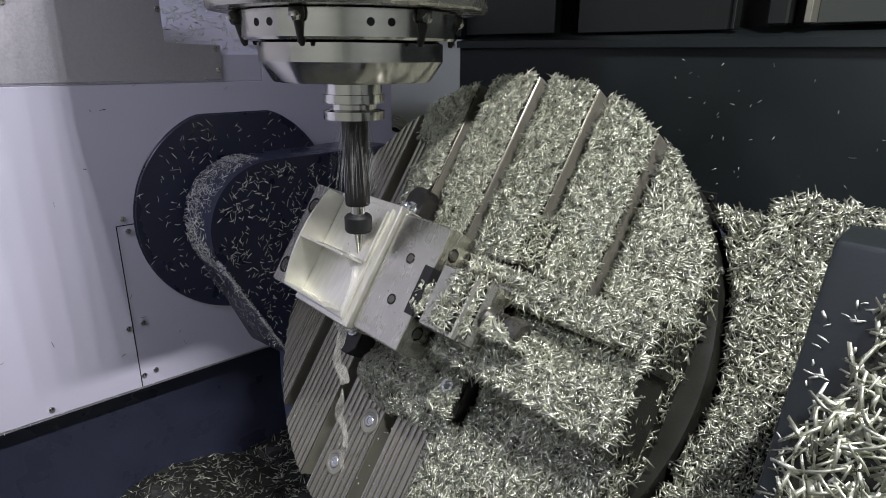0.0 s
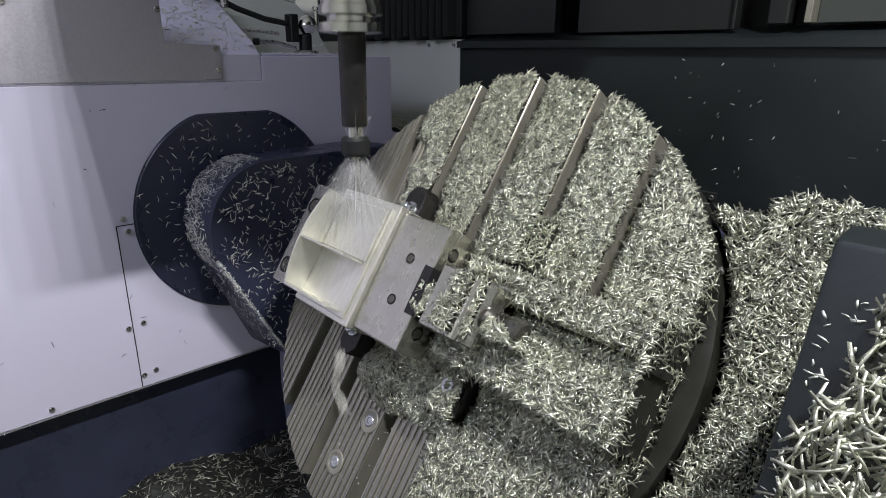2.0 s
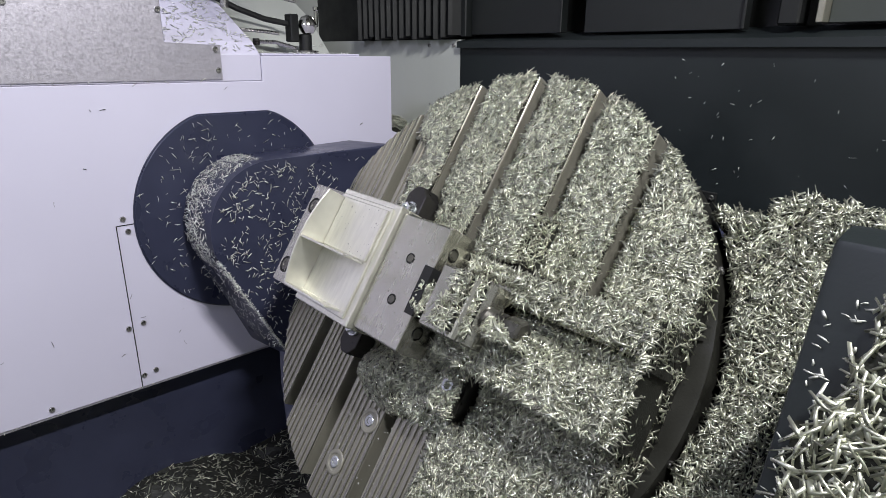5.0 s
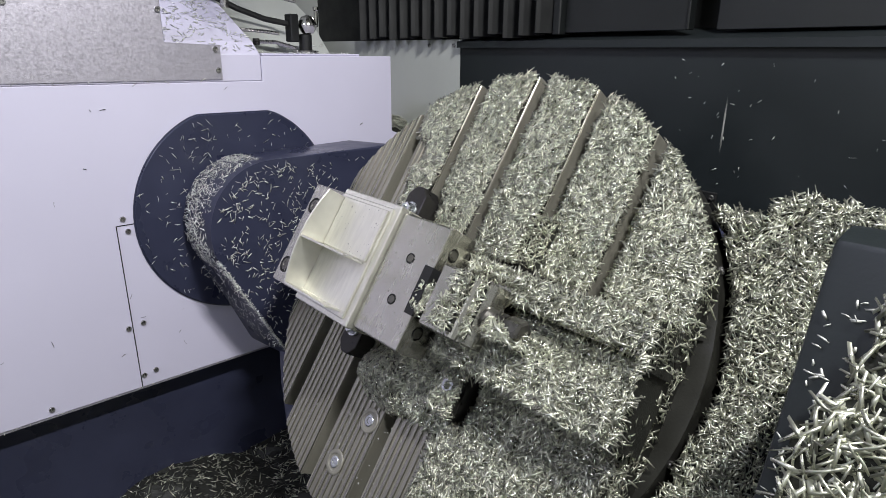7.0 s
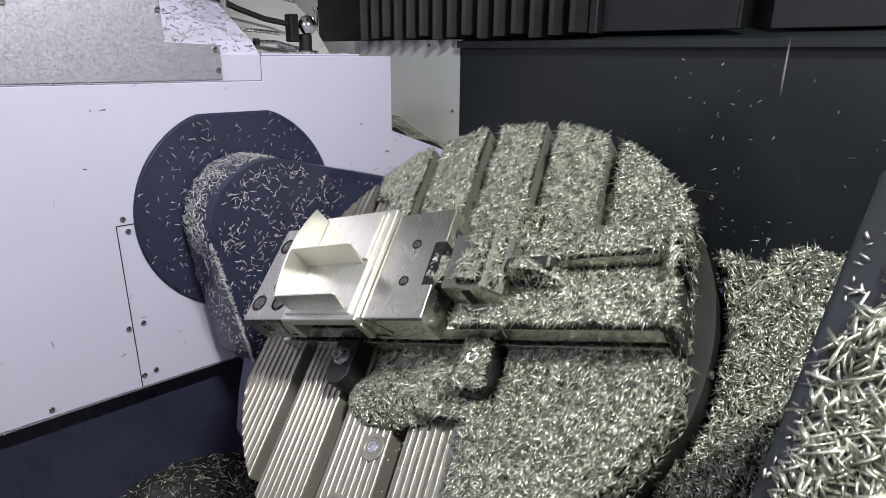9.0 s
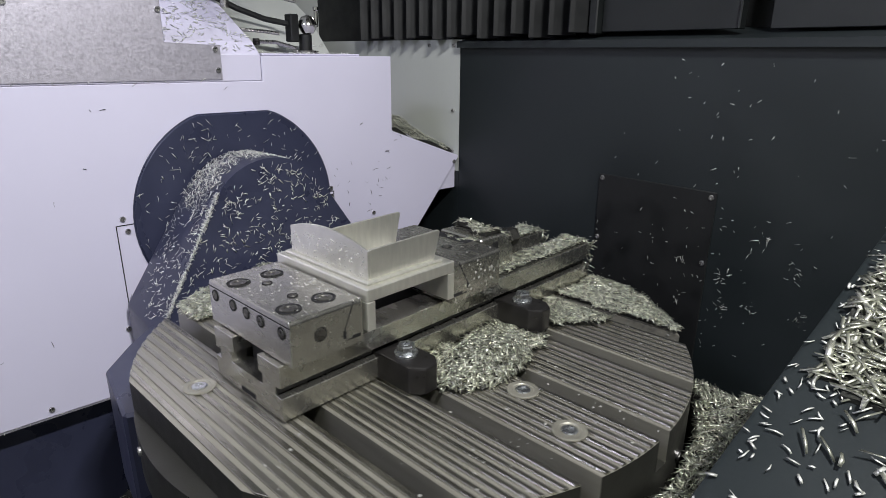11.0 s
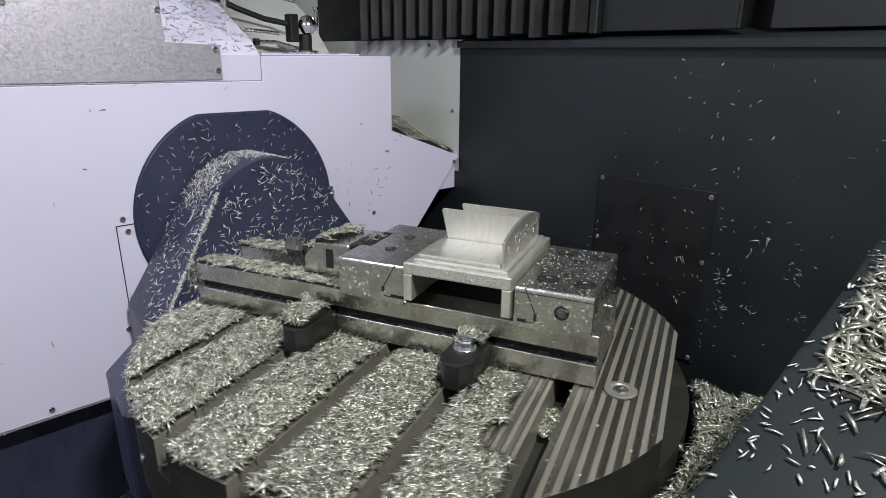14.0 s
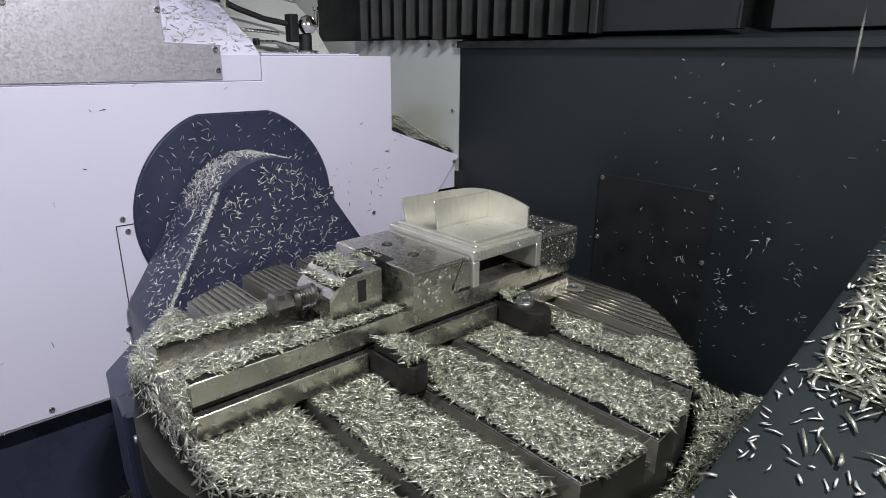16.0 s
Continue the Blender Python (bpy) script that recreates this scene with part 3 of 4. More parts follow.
# ---- fittings on the housing ----
probe = empty("coolant_valve", "steel ball valve on a black post with base", "valve", "", pose(-0.62, 0.222, 0.324))
part("base", lathe([(0.026, 0.0), (0.026, 0.004), (0.024, 0.006), (0.015, 0.0065)], 32), SCREW, probe, "", True)
part("post", lathe([(0.013, 0.006), (0.013, 0.036), (0.010, 0.038)], 24), BLACK, probe, "black post", True)
part("ball", put(lathe([(0.003, -0.019), (0.012, -0.0155), (0.018, -0.006), (0.0195, 0.0), (0.018, 0.006), (0.012, 0.0155), (0.003, 0.019)], 28), Matrix.Translation((0.004, 0.004, 0.055))), CHROME, probe, "polished steel ball", True)
part("mount_plate", box(-0.016, 0.010, -0.036, -0.018, 0.022, 0.075, 0.002), BLACK, probe)
part("lever", put(lathe([(0.004, 0), (0.004, 0.030), (0.006, 0.032), (0.006, 0.038)], 12), Matrix.Translation((0.012, 0.020, 0.052))), CHROME, probe, "small steel lever", True)
hose = empty("coolant_hose", "black rubber coolant hose", "hose")
part("hose", tube([(-0.66, 0.01, 0.45), (-0.65, 0.05, 0.425), (-0.64, 0.09, 0.405), (-0.63, 0.14, 0.388), (-0.625, 0.19, 0.380)], 0.0055, 10), BLACK, hose, "", True)
part("clip", put(lathe([(0.008, 0), (0.008, 0.014), (0.004, 0.016), (0.003, 0.05)], 12), Matrix.Translation((-0.643, 0.068, 0.405))), SCREW, hose, "", True)
for pts in ([(-0.70, 0.02, 0.445), (-0.69, 0.12, 0.440), (-0.66, 0.19, 0.431), (-0.64, 0.215, 0.424)], [(-0.60, 0.105, 0.345), (-0.61, 0.15, 0.345), (-0.62, 0.185, 0.338), (-0.62, 0.20, 0.334)], [(-0.68, 0.09, 0.37), (-0.66, 0.15, 0.366), (-0.65, 0.18, 0.362)]):
    pipe = empty("coolant_pipe", "thin bent steel coolant pipe", "pipe", "thin coolant pipes")
    part("tube", tube(pts, 0.0035, 10), SCREW, pipe, "", True)
    part("fitting", put(lathe([(0.006, -0.006), (0.007, 0.0), (0.006, 0.006)], 12), Matrix.Translation(pts[0])), OXIDE, pipe, "", True)
light_r = empty("unseen_lamp", "long white strip lamp under the cabin roof", "lamp", "", STRIP @ Matrix.Translation((0, 0, 0.006)))
part("case", box(-0.13, 0.13, -0.025, 0.025, 0.004, 0.03, 0.003), GREY, light_r)
part("bracket", box(-0.03, 0.03, -0.02, 0.02, 0.03, 0.105), GREY, light_r)
# Made-up case and bracket for the added fill light.
light_l = empty("unseen_lamp", "unseen fill lamp added by the cabin door", "lamp", "", look((-0.097, -1.257, 1.213), (-0.40, 0.0, 0.2)))
part("case", box(-0.32, 0.32, -0.16, 0.16, 0.004, 0.03, 0.003), GREY, light_l)
part("bracket", box(-0.05, 0.05, -0.04, 0.04, 0.03, 0.09), GREY, light_l)

# ---- swarf on the table ----
on_table, on_cradle, sliding = [], [], []
rng = np.random.default_rng(11)


def slot_gap(y):
    return min(abs(y - c) for c in cuts) < 0.0105


def near_clamp(x, y):
    return any(abs(y - c) < 0.0200 for c in (0.1003, -0.0985)) and 0.05 < abs(x) < 0.1265


def on_lands(x, y):
    """Depth of swarf on the table's lands and the height that it lies on."""
    r = math.hypot(x, y)
    edge = 0.326 + 0.006 * bumpy(x, y, 40)
    if r > edge or abs(y) > CHORD - 0.001 or slot_gap(y) or abs(x) < 0.0665 or near_clamp(x, y):
        return (0, 0)
    if y > 0.205 + 0.012 * bumpy(x, y, 30) or (y > 0.163 + 0.02 * bumpy(x, y, 25) and 0.03 < x < 0.19 + 0.05 * bumpy(x, y, 17)):
        return (0, 0)
    if x < 0:
        inner = 0.150 + 0.05 * bumpy(x, y, 14) + (0.09 if y < -0.20 else 0)
        if -x > inner or y > 0.055 + 0.02 * bumpy(x, y, 25):
            return (0, 0)
    d = 0.0050 + 0.004 * bumpy(x, y, 22) + 0.002 * bumpy(x, y, 70)
    return (max(d, 0.0025), 0)


on_table.append(heap("swarf_layer", -0.328, 0.328, -0.302, 0.302, 0.0045, on_lands, 34000, "layer of bright aluminium shavings covering the table", seed=5))


def in_slots(x, y):
    """A little swarf at the bottom of the slots."""
    if not slot_gap(y) or x < 0.07 or math.hypot(x, y) > 0.318 or bumpy(x, y, 12, 3) < 0.05:
        return (0, 0)
    return (0.010 + 0.004 * bumpy(x, y, 30), -0.0355)


on_table.append(heap("swarf_in_slots", -0.32, 0.32, -0.215, 0.215, 0.0042, in_slots, 1500, "shavings caught in the T-slots", seed=8))


def on_other_clamp(x, y):
    if x > -0.066 or x < -0.124 or abs(y + 0.0985) > 0.020:
        return (0, 0)
    return (0.009 + 0.006 * bumpy(x, y, 50, 1), 0.032)


sliding.append(heap("sliding_swarf", -0.126, -0.064, -0.120, -0.077, 0.004, on_other_clamp, 500, "shavings burying a clamp block", seed=31))


def on_rails(x, y):
    if abs(x) > 0.060 or abs(x) < 0.021 or y > -0.068 or y < -0.297:
        return (0, 0)
    if abs(x) < 0.037 and y > -0.143:
        return (0, 0)
    return (max(0.0045 + 0.003 * bumpy(x, y, 40), 0.002), 0.0575)


on_table.append(heap("swarf_on_vise", -0.0605, 0.0605, -0.297, -0.066, 0.004, on_rails, 3000, "aluminium shavings lying on the vise rails", seed=6))


def on_nut(x, y):
    if abs(x) > 0.033 or y < -0.138 or y > -0.098 + 0.012 * bumpy(x, y, 60, 8):
        return (0, 0)
    d = 0.005 + 0.006 * bumpy(x, y, 45, 2)
    return (max(d, 0.0) if y > -0.125 else 0.004, 0.1045 if y > -0.124 else 0.094)


on_table.append(heap("swarf_on_nut_block", -0.032, 0.032, -0.138, -0.076, 0.004, on_nut, 420, "shavings heaped on the vise nut block", seed=9))


def between_jaws(x, y):
    if x < -0.033 or x > 0.006 or y < -0.0745 or y > -0.0515:
        return (0, 0)
    return (0.030 + 0.006 * bumpy(x, y, 60, 4), 0.072)


on_table.append(heap("swarf_in_notch", -0.036, 0.008, -0.076, -0.046, 0.003, between_jaws, 260, "shavings packed into the moving jaw notch", seed=10))


def on_clamp(x, y):
    if x < 0.066 or x > 0.122 or abs(y + 0.0985) > 0.018:
        return (0, 0)
    return (0.011 + 0.006 * bumpy(x, y, 50, 1) - 0.5 * max(0, x - 0.112), 0.032)


on_table.append(heap("swarf_on_clamp", 0.064, 0.124, -0.118, -0.079, 0.004, on_clamp, 520, "shavings heaped on a clamp block", seed=12))


def beside_bolt(x, y):
    if x < 0.060 or x > 0.088 or abs(y - 0.1003) > 0.017 or math.hypot(x - 0.0895, y - 0.1003) < 0.014:
        return (0, 0)
    return (0.008 + 0.005 * bumpy(x, y, 60, 1) - 0.35 * max(0.0, x - 0.072), 0.032)


on_table.append(heap("swarf_on_clamp", 0.058, 0.090, 0.082, 0.119, 0.003, beside_bolt, 240, "shavings caught beside a clamp bolt", length=0.010, width=0.0016, seed=35))

# cuttings hanging over the vise end and the table's edge beside it
P, N = [], []
for k in range(280):
    x = (1 if k % 3 else -1) * rng.uniform(0.022, 0.066)
    P.append((x, -0.300 - abs(rng.normal(0, 0.005)), 0.058 * rng.beta(1.5, 1.0)))
    N.append((0.2, -1, 0.15))
for k in range(420):
    a = radians(rng.uniform(232, 322))
    P.append((0.3265 * math.cos(a), max(0.3265 * math.sin(a), -0.305), -0.030 * rng.random() ** 1.6 + 0.002))
    N.append((math.cos(a), math.sin(a), 0.4))
on_table.append(sprinkle("hanging_shavings", P, N, "shavings hanging over the vise end and table edge", 0.0125, 0.0019, 34, CHIP, 0.35))

# swarf that slides off as the table turns upright


def burying_clamp(x, y):
    side = max(abs(y + 0.0985) / 0.026, max(0.0, x - 0.105) / 0.032)
    if x < 0.066 or side > 1:
        return (0, 0)
    return (0.047 * min(1.0, 2.6 * (1 - side)) + 0.004 * bumpy(x, y, 50, 6) + 0.003, 0.0)


sliding.append(heap("sliding_swarf", 0.064, 0.140, -0.127, -0.070, 0.004, burying_clamp, 1100, "loose shavings burying a clamp block", seed=33))
NEST = lambda x, y: max(0.0, 1 - ((x + 0.125) / 0.045) ** 2 - ((y - 0.02) / 0.075) ** 2)


def loose_half(x, y):
    r = math.hypot(x, y)
    if x > -0.0655 or r > 0.322 or y > 0.02 or abs(y) > CHORD - 0.004 or near_clamp(x, y):
        return (0, 0)
    if -x > 0.225 + 0.03 * bumpy(x, y, 14) and y > -0.03 or (y > -0.085 and -x > 0.15 + 0.04 * bumpy(x, y, 20)):
        return (0, 0)
    return (max(0.017 + 0.008 * bumpy(x, y, 16, 2) + 0.003 * bumpy(x, y, 60), 0.004), 0.0)


sliding.append(heap("sliding_swarf", -0.326, -0.06, -0.302, 0.06, 0.0055, loose_half, 12000, "thick loose heap of aluminium shavings on the table", seed=13))


def over_vise(x, y):
    if abs(x) > 0.064 or y > -0.075 + 0.012 * bumpy(x, y, 30) or y < -0.309 + 0.004 * bumpy(x, y, 60):
        return (0, 0)
    if y < -0.297:
        return (0.064 + 0.006 * bumpy(x, y, 50, 5), 0.0)
    if y > -0.118 and x > -0.038:
        return (0, 0)
    # the near rail stays thinly covered, the channel fills below the rail tops
    if x > 0.020:
        return (0, 0)
    if x > -0.019 + 0.006 * bumpy(x, y, 35, 3):
        if y > -0.142:
            return (0, 0)
        round_screw = 0.052 * max(0.0, 1 - ((y + 0.165) / 0.045) ** 2) * min(1.0, max(0.0, (0.006 - x) / 0.008))
        return (max(0.016 - 0.5 * (x + 0.019) + 0.008 * bumpy(x, y, 45, 4) + round_screw, 0.004), 0.036)
    return (max(0.012 + 0.008 * bumpy(x, y, 30, 5), 0.004), 0.0575)


sliding.append(heap("sliding_swarf", -0.066, 0.066, -0.312, -0.07, 0.004, over_vise, 6200, "loose shavings burying the rear of the vise", seed=14))


def hanging(x, y):
    d = NEST(x, y) * 0.03 + 0.006 * bumpy(x, y, 40, 2)
    return (d if NEST(x, y) > 0.05 else 0, 0.0)


on_table.append(heap("swarf_nest", -0.18, -0.08, -0.07, 0.11, 0.005, hanging, 2200, "tangled nest of fine shavings beside the vise", length=0.010, seed=15))

# ---- swarf in the cradle and on the machine ----


def in_trough(x, y):
    r = math.hypot(x, y)
    if r < 0.329 or x < 0.15 or x > (0.4460 + 0.030 * y if y < 0.112 else 0.515 + 0.02 * bumpy(x, y, 30)) or y < -0.36 or y > 0.232 + 0.012 * bumpy(x, y, 30):
        return (0, 0)
    if x < 0.32 and y > 0.207 + 0.01 * bumpy(x, y, 30):
        return (0, 0)
    hollow = 2.2 * max(0.0, x - 0.378) * min(1.0, max(0.0, (0.07 - y) / 0.05))
    return (0.080 + 0.02 * bumpy(x, y, 12) + 0.008 * bumpy(x, y, 40) - 0.3 * max(0, 0.36 - r) - hollow, -0.12)


on_cradle.append(heap("swarf_in_trough", 0.15, 0.52, -0.36, 0.26, 0.007, in_trough, 16000, "deep heap of aluminium shavings between table and support", length=0.0122, width=0.0018, seed=7))


def on_support(x, y):
    e = 0.4522 + 0.030 * y
    w = 0.022 * bumpy(x, y, 25, 1)
    if x < e + 0.006 + 0.30 * max(0, y) + 0.35 * w or y > 0.075 + w or x > 0.80 or y < -0.137 + w:
        return (0, 0)
    d = 0.005 + 0.008 * bumpy(x, y, 18, 6)
    return (max(d, 0.0015), plane(y))


on_cradle.append(heap("swarf_on_support", 0.44, 0.80, -0.27, 0.10, 0.007, on_support, 6500, "coarse aluminium shavings on the dark support", length=0.0142, width=0.0020, tilt=0.13, seed=17))
P, N = [], []
for k in range(150):
    y = rng.uniform(-0.28, -0.06)
    x = 0.4522 + 0.030 * y + rng.uniform(0.02, 0.30)
    P.append((x, y, plane(y) + 0.002))
    N.append((0, -0.34, 0.94))
on_cradle.append(sprinkle("coarse_shavings", P, N, "coarse bright shavings strewn on the dark support", 0.0140, 0.0021, 20, CHIP, 0.30))
P, N = [], []
for k in range(420):
    y = rng.uniform(-0.27, 0.07)
    x = 0.4522 + 0.030 * y + abs(rng.normal(0, 0.05)) + 0.003
    P.append((x, y, plane(y) + 0.001))
    N.append((0, -0.34, 0.94))
on_cradle.append(sprinkle("scattered_shavings", P, N, "scattered shavings and specks on the dark support", 0.005, 0.0012, 21))
P, N = [], []
while len(P) < 620:
    y, z = rng.uniform(-0.20, 0.22), rng.uniform(-0.08, 0.168)
    d = math.hypot(y - AX_Y, z - AX_Z)
    if (z > AX_Z and d < 0.100) or (z <= AX_Z and -0.120 - (AX_Z - z) * 0.53 < y < 0.11 + (AX_Z - z) * 0.65):
        if bumpy(y, z, 18, 7) + rng.uniform(-0.5, 0.5) > 0:
            P.append((ARM_X + 0.0005, y, z))
            N.append((1, 0, 0))
on_cradle.append(sprinkle("scattered_shavings", P, N, "fine shavings clinging to the navy arm", 0.0080, 0.0012, 22))
P, N = [], []
for k in range(1100):
    a = radians(rng.uniform(36, 168))
    f = rng.beta(1.6, 2.4)
    x = -0.478 + 0.118 * f
    q = (math.degrees(a) - 35) / 112
    r = (1 - f) * (0.100 + 0.012 * q) + f * (0.1055 + 0.0079 * q) + 0.0008
    P.append((x, AX_Y + r * math.cos(a), AX_Z + r * math.sin(a)))
    N.append((0.15, math.cos(a), math.sin(a)))
on_cradle.append(sprinkle("scattered_shavings", P, N, "fine shavings lying along the arm's rounded top", 0.0090, 0.0012, 23, None, 0.3))

P, N = [], []
for k in range(420):
    f = rng.random()
    P.append((ARM_X - 0.001 + rng.normal(0, 0.0012), -0.092 - 0.110 * f + rng.normal(0, 0.0012), 0.122 - 0.200 * f))
    N.append((0.7, -0.65, 0.3))
for k in range(230):
    f, g = rng.random(), rng.random()
    P.append((-0.47 + 0.105 * g, -0.106 - 0.096 * f - 0.009 * (1 - g), 0.100 - 0.170 * f))
    N.append((0.3, -0.82, 0.5))
on_cradle.append(sprinkle("scattered_shavings", P, N, "fine shavings along the arm's edge and flank", 0.0075, 0.0011, 32, None, 0.25))
P, N = [], []
while len(P) < 330:
    a, d = rng.uniform(0, 6.3), 0.178 * math.sqrt(rng.random())
    y, z = AX_Y + d * math.cos(a), AX_Z + d * math.sin(a)
    if z < AX_Z + 0.166:
        P.append((WX + 0.0065, y, z))
        N.append((1, 0, 0))
sprinkle("scattered_shavings", P, N, "fine shavings clinging to the bearing cover", 0.0085, 0.0011, 24)
P, N = [], []
for k in range(34):
    P.append((WX + 0.0006, rng.uniform(-0.5, 0.34), rng.uniform(-0.2, 0.3)))
    N.append((1, 0, 0))
for k in range(26):
    P.append((WX + 0.0006, rng.normal(0.30, 0.04), rng.normal(0.10, 0.06)))
    N.append((1, 0, 0))
sprinkle("scattered_shavings", P, N, "few dark fine shavings on the white panel", 0.009, 0.0007, 25, OXIDE)
P, N = [], []
for k in range(170):
    x = rng.uniform(-0.12, 0.62) if k % 3 else rng.normal(0.12, 0.05)
    P.append((x, BY - 0.0048 if -0.103 < x < 0.122 else BY - 0.0008, rng.uniform(-0.28, 0.33) if k % 2 else rng.normal(0.02, 0.09)))
    N.append((0, -1, 0))
sprinkle("scattered_shavings", P, N, "fine shavings and drops clinging to the dark back wall", 0.0055, 0.0009, 26, None, 0.35)
P, N = [], []
for k in range(12):
    cx, cz = rng.uniform(0.0, 0.45), rng.uniform(-0.12, 0.1)
    for j in range(9):
        x = cx + rng.normal(0, 0.006)
        P.append((x, BY - 0.0055 if -0.103 < x < 0.122 else BY - 0.0015, cz + rng.normal(0, 0.008)))
        N.append((0, -1, 0))
sprinkle("scattered_shavings", P, N, "small tufts of shavings on the back wall", 0.0075, 0.0008, 27, None, 0.5)
P, N = [], []
up = Vector((0.46, 0, 0.88))
for k in range(420):
    x = rng.uniform(-0.72, -0.50)
    y = rng.uniform(-0.12, 0.056)
    z = 0.3435 + (-0.52 - x) * 0.528 if x < -0.52 else 0.322 + (-0.4945 - x) * 0.843
    P.append((x, y, z + 0.0008))
    N.append(tuple(up))
for k in range(260):
    P.append((rng.uniform(-0.78, -0.505), rng.uniform(0.07, 0.265), 0.3248))
    N.append((0, 0, 1))
for k in range(160):
    x = rng.uniform(-0.93, -0.71)
    P.append((x, rng.uniform(0.07, 0.32), 0.3225 + (-0.70 - x) * 0.72 + 0.006))
    N.append((0.6, 0, 0.8))
sprinkle("scattered_shavings", P, N, "bright shavings strewn over the sloped cover", 0.0110, 0.0020, 28, None, 0.2)
P, N = [], []
for k in range(260):
    P.append((WX - 0.003 + rng.normal(0, 0.002), rng.uniform(-0.6, -0.012), 0.2812 + rng.normal(0, 0.001)))
    N.append((1, 0, 0.3))
for k in range(300):
    P.append((WX + rng.normal(-0.004, 0.004), rng.uniform(-0.6, 0.2), -0.2295))
    N.append((0.4, 0, 1))
sprinkle("scattered_shavings", P, N, "fine shavings along the panel edges", 0.006, 0.0009, 29, None, 0.3)


def on_ledge(x, y):
    if y < 0.346 or y > 0.536 or x > WX - 0.014 or x < -0.70:
        return (0, 0)
    d = 0.007 + 0.012 * bumpy(x, y, 20, 3)
    return (d if d > 0.001 else 0, 0.168 - (y - 0.344) * 0.365 + (WX - 0.012 - x) * 0.32)


heap("swarf_on_ledge", -0.70, -0.506, 0.344, 0.539, 0.006, on_ledge, 2200, "shavings lying on the sloping housing ledge", length=0.010, seed=18)


def on_floor(x, y):
    d = 0.125 + 0.04 * bumpy(x, y, 5, 2) + 0.012 * bumpy(x, y, 25) - 0.18 * max(0, -0.30 - y) - 0.2 * max(0, x + 0.25)
    return (d if d > 0.02 else 0, -0.58)


heap("swarf_in_pan", -0.54, 0.3, -0.62, 0.50, 0.012, on_floor, 9000, "aluminium shavings piled in the dark machine pan", length=0.014, seed=19)

# ---- drops on the vise and the part ----


def drops(name, spots, label, seed=40):
    """Small flattened coolant drops; each spot is a place, a normal and a radius."""
    base = [(math.cos(k * math.pi / 3), math.sin(k * math.pi / 3)) for k in range(6)]
    verts, faces = [], []
    for p, nrm, r in spots:
        nrm = Vector(nrm)
        u = nrm.orthogonal().normalized()
        v = nrm.cross(u)
        o = len(verts)
        verts += [Vector(p) + r * (a * u + b * v) for a, b in base] + [Vector(p) + 0.65 * r * (a * u + b * v) + 0.35 * r * nrm for a, b in base] + [Vector(p) + 0.48 * r * nrm]
        faces += [(o + k, o + (k + 1) % 6, o + 6 + (k + 1) % 6, o + 6 + k) for k in range(6)] + [(o + 6 + k, o + 6 + (k + 1) % 6, o + 12) for k in range(6)]
    me = bpy.data.meshes.new(name)
    me.from_pydata(verts, [], faces)
    me.materials.append(DROP)
    me.polygons.foreach_set("use_smooth", [True] * len(me.polygons))
    return tagged(new(name, me), label, "drops", "", "stuff")


spots = []
for k in range(480):
    r = 0.0004 + 0.0011 * rng.random() ** 3
    spots.append(((rng.uniform(-0.074, 0.068), rng.uniform(0.148, 0.224), 0.1037), (0, 0, 1), r))
for k in range(60):
    spots.append(((rng.uniform(-0.074, 0.068), rng.uniform(-0.06, 0.018), 0.105), (0, 0, 1), 0.0005 + 0.001 * rng.random() ** 3))
for k in range(140):
    spots.append(((0.0726, rng.uniform(0.148, 0.224), rng.uniform(0.062, 0.099)), (1, 0, 0), 0.0005 + 0.0012 * rng.random() ** 3))
    spots.append(((rng.uniform(-0.068, 0.062), 0.1316, rng.uniform(0.117, 0.144)), (0, 1, 0), 0.0005 + 0.0012 * rng.random() ** 3))
    spots.append(((0.0771, rng.uniform(0.024, 0.14), rng.uniform(0.100, 0.111)), (1, 0, 0), 0.0005 + 0.001 * rng.random() ** 3))
    if k % 4 == 0:
        spots.append(((rng.uniform(0.0, 0.064), rng.uniform(0.036, 0.126), 0.1196), (0, 0, 1), 0.0004 + 0.0008 * rng.random() ** 3))
for k in range(90):
    side = rng.choice((-1, 1))
    spots.append(((side * 0.0757 - 0.003, rng.uniform(-0.060, -0.002), rng.uniform(0.062, 0.101)), (side, 0, 0), 0.0006 + 0.0016 * rng.random() ** 2))
on_table.append(drops("coolant_drops", spots, "small coolant drops on vise jaws and workpiece"))
spots = []
for k in range(900):
    a, r = rng.uniform(0, 6.3), 0.32 * math.sqrt(rng.random())
    x, y = r * math.cos(a), r * math.sin(a)
    if (y > 0.21 or x < -0.16) and abs(y) < 0.30 and abs(x) > 0.07:
        spots.append(((x, y, 0.0001), (0, 0, 1), 0.0006 + 0.0014 * rng.random() ** 3))
on_table.append(drops("coolant_drops", spots, "small coolant drops on the bare table lands"))

# ---- coolant ----
spray = empty("coolant_spray", "fan of fine coolant jets leaving the tool", "coolant spray")
jets = []
for k in range(36):
    r0 = np.random.default_rng(100 + k)
    bm = []
    for j in range(26):
        ln = r0.uniform(0.02, 0.07)
        s0 = r0.uniform(0.0, 0.165 - ln)
        dx, dy = r0.normal(0, 0.085, 2)
        bm.append(tube([(dx * s0, dy * s0, -s0), (dx * (s0 + ln), dy * (s0 + ln), -s0 - ln)], r0.uniform(0.00012, 0.00030), 3))
    jet = part("jet", join(*bm), SPRAY, spray)
    jet["kind"] = "stuff"
    jets.append(jet)
stream = empty("coolant_stream", "milky coolant running off the workpiece", "coolant")
strands = []
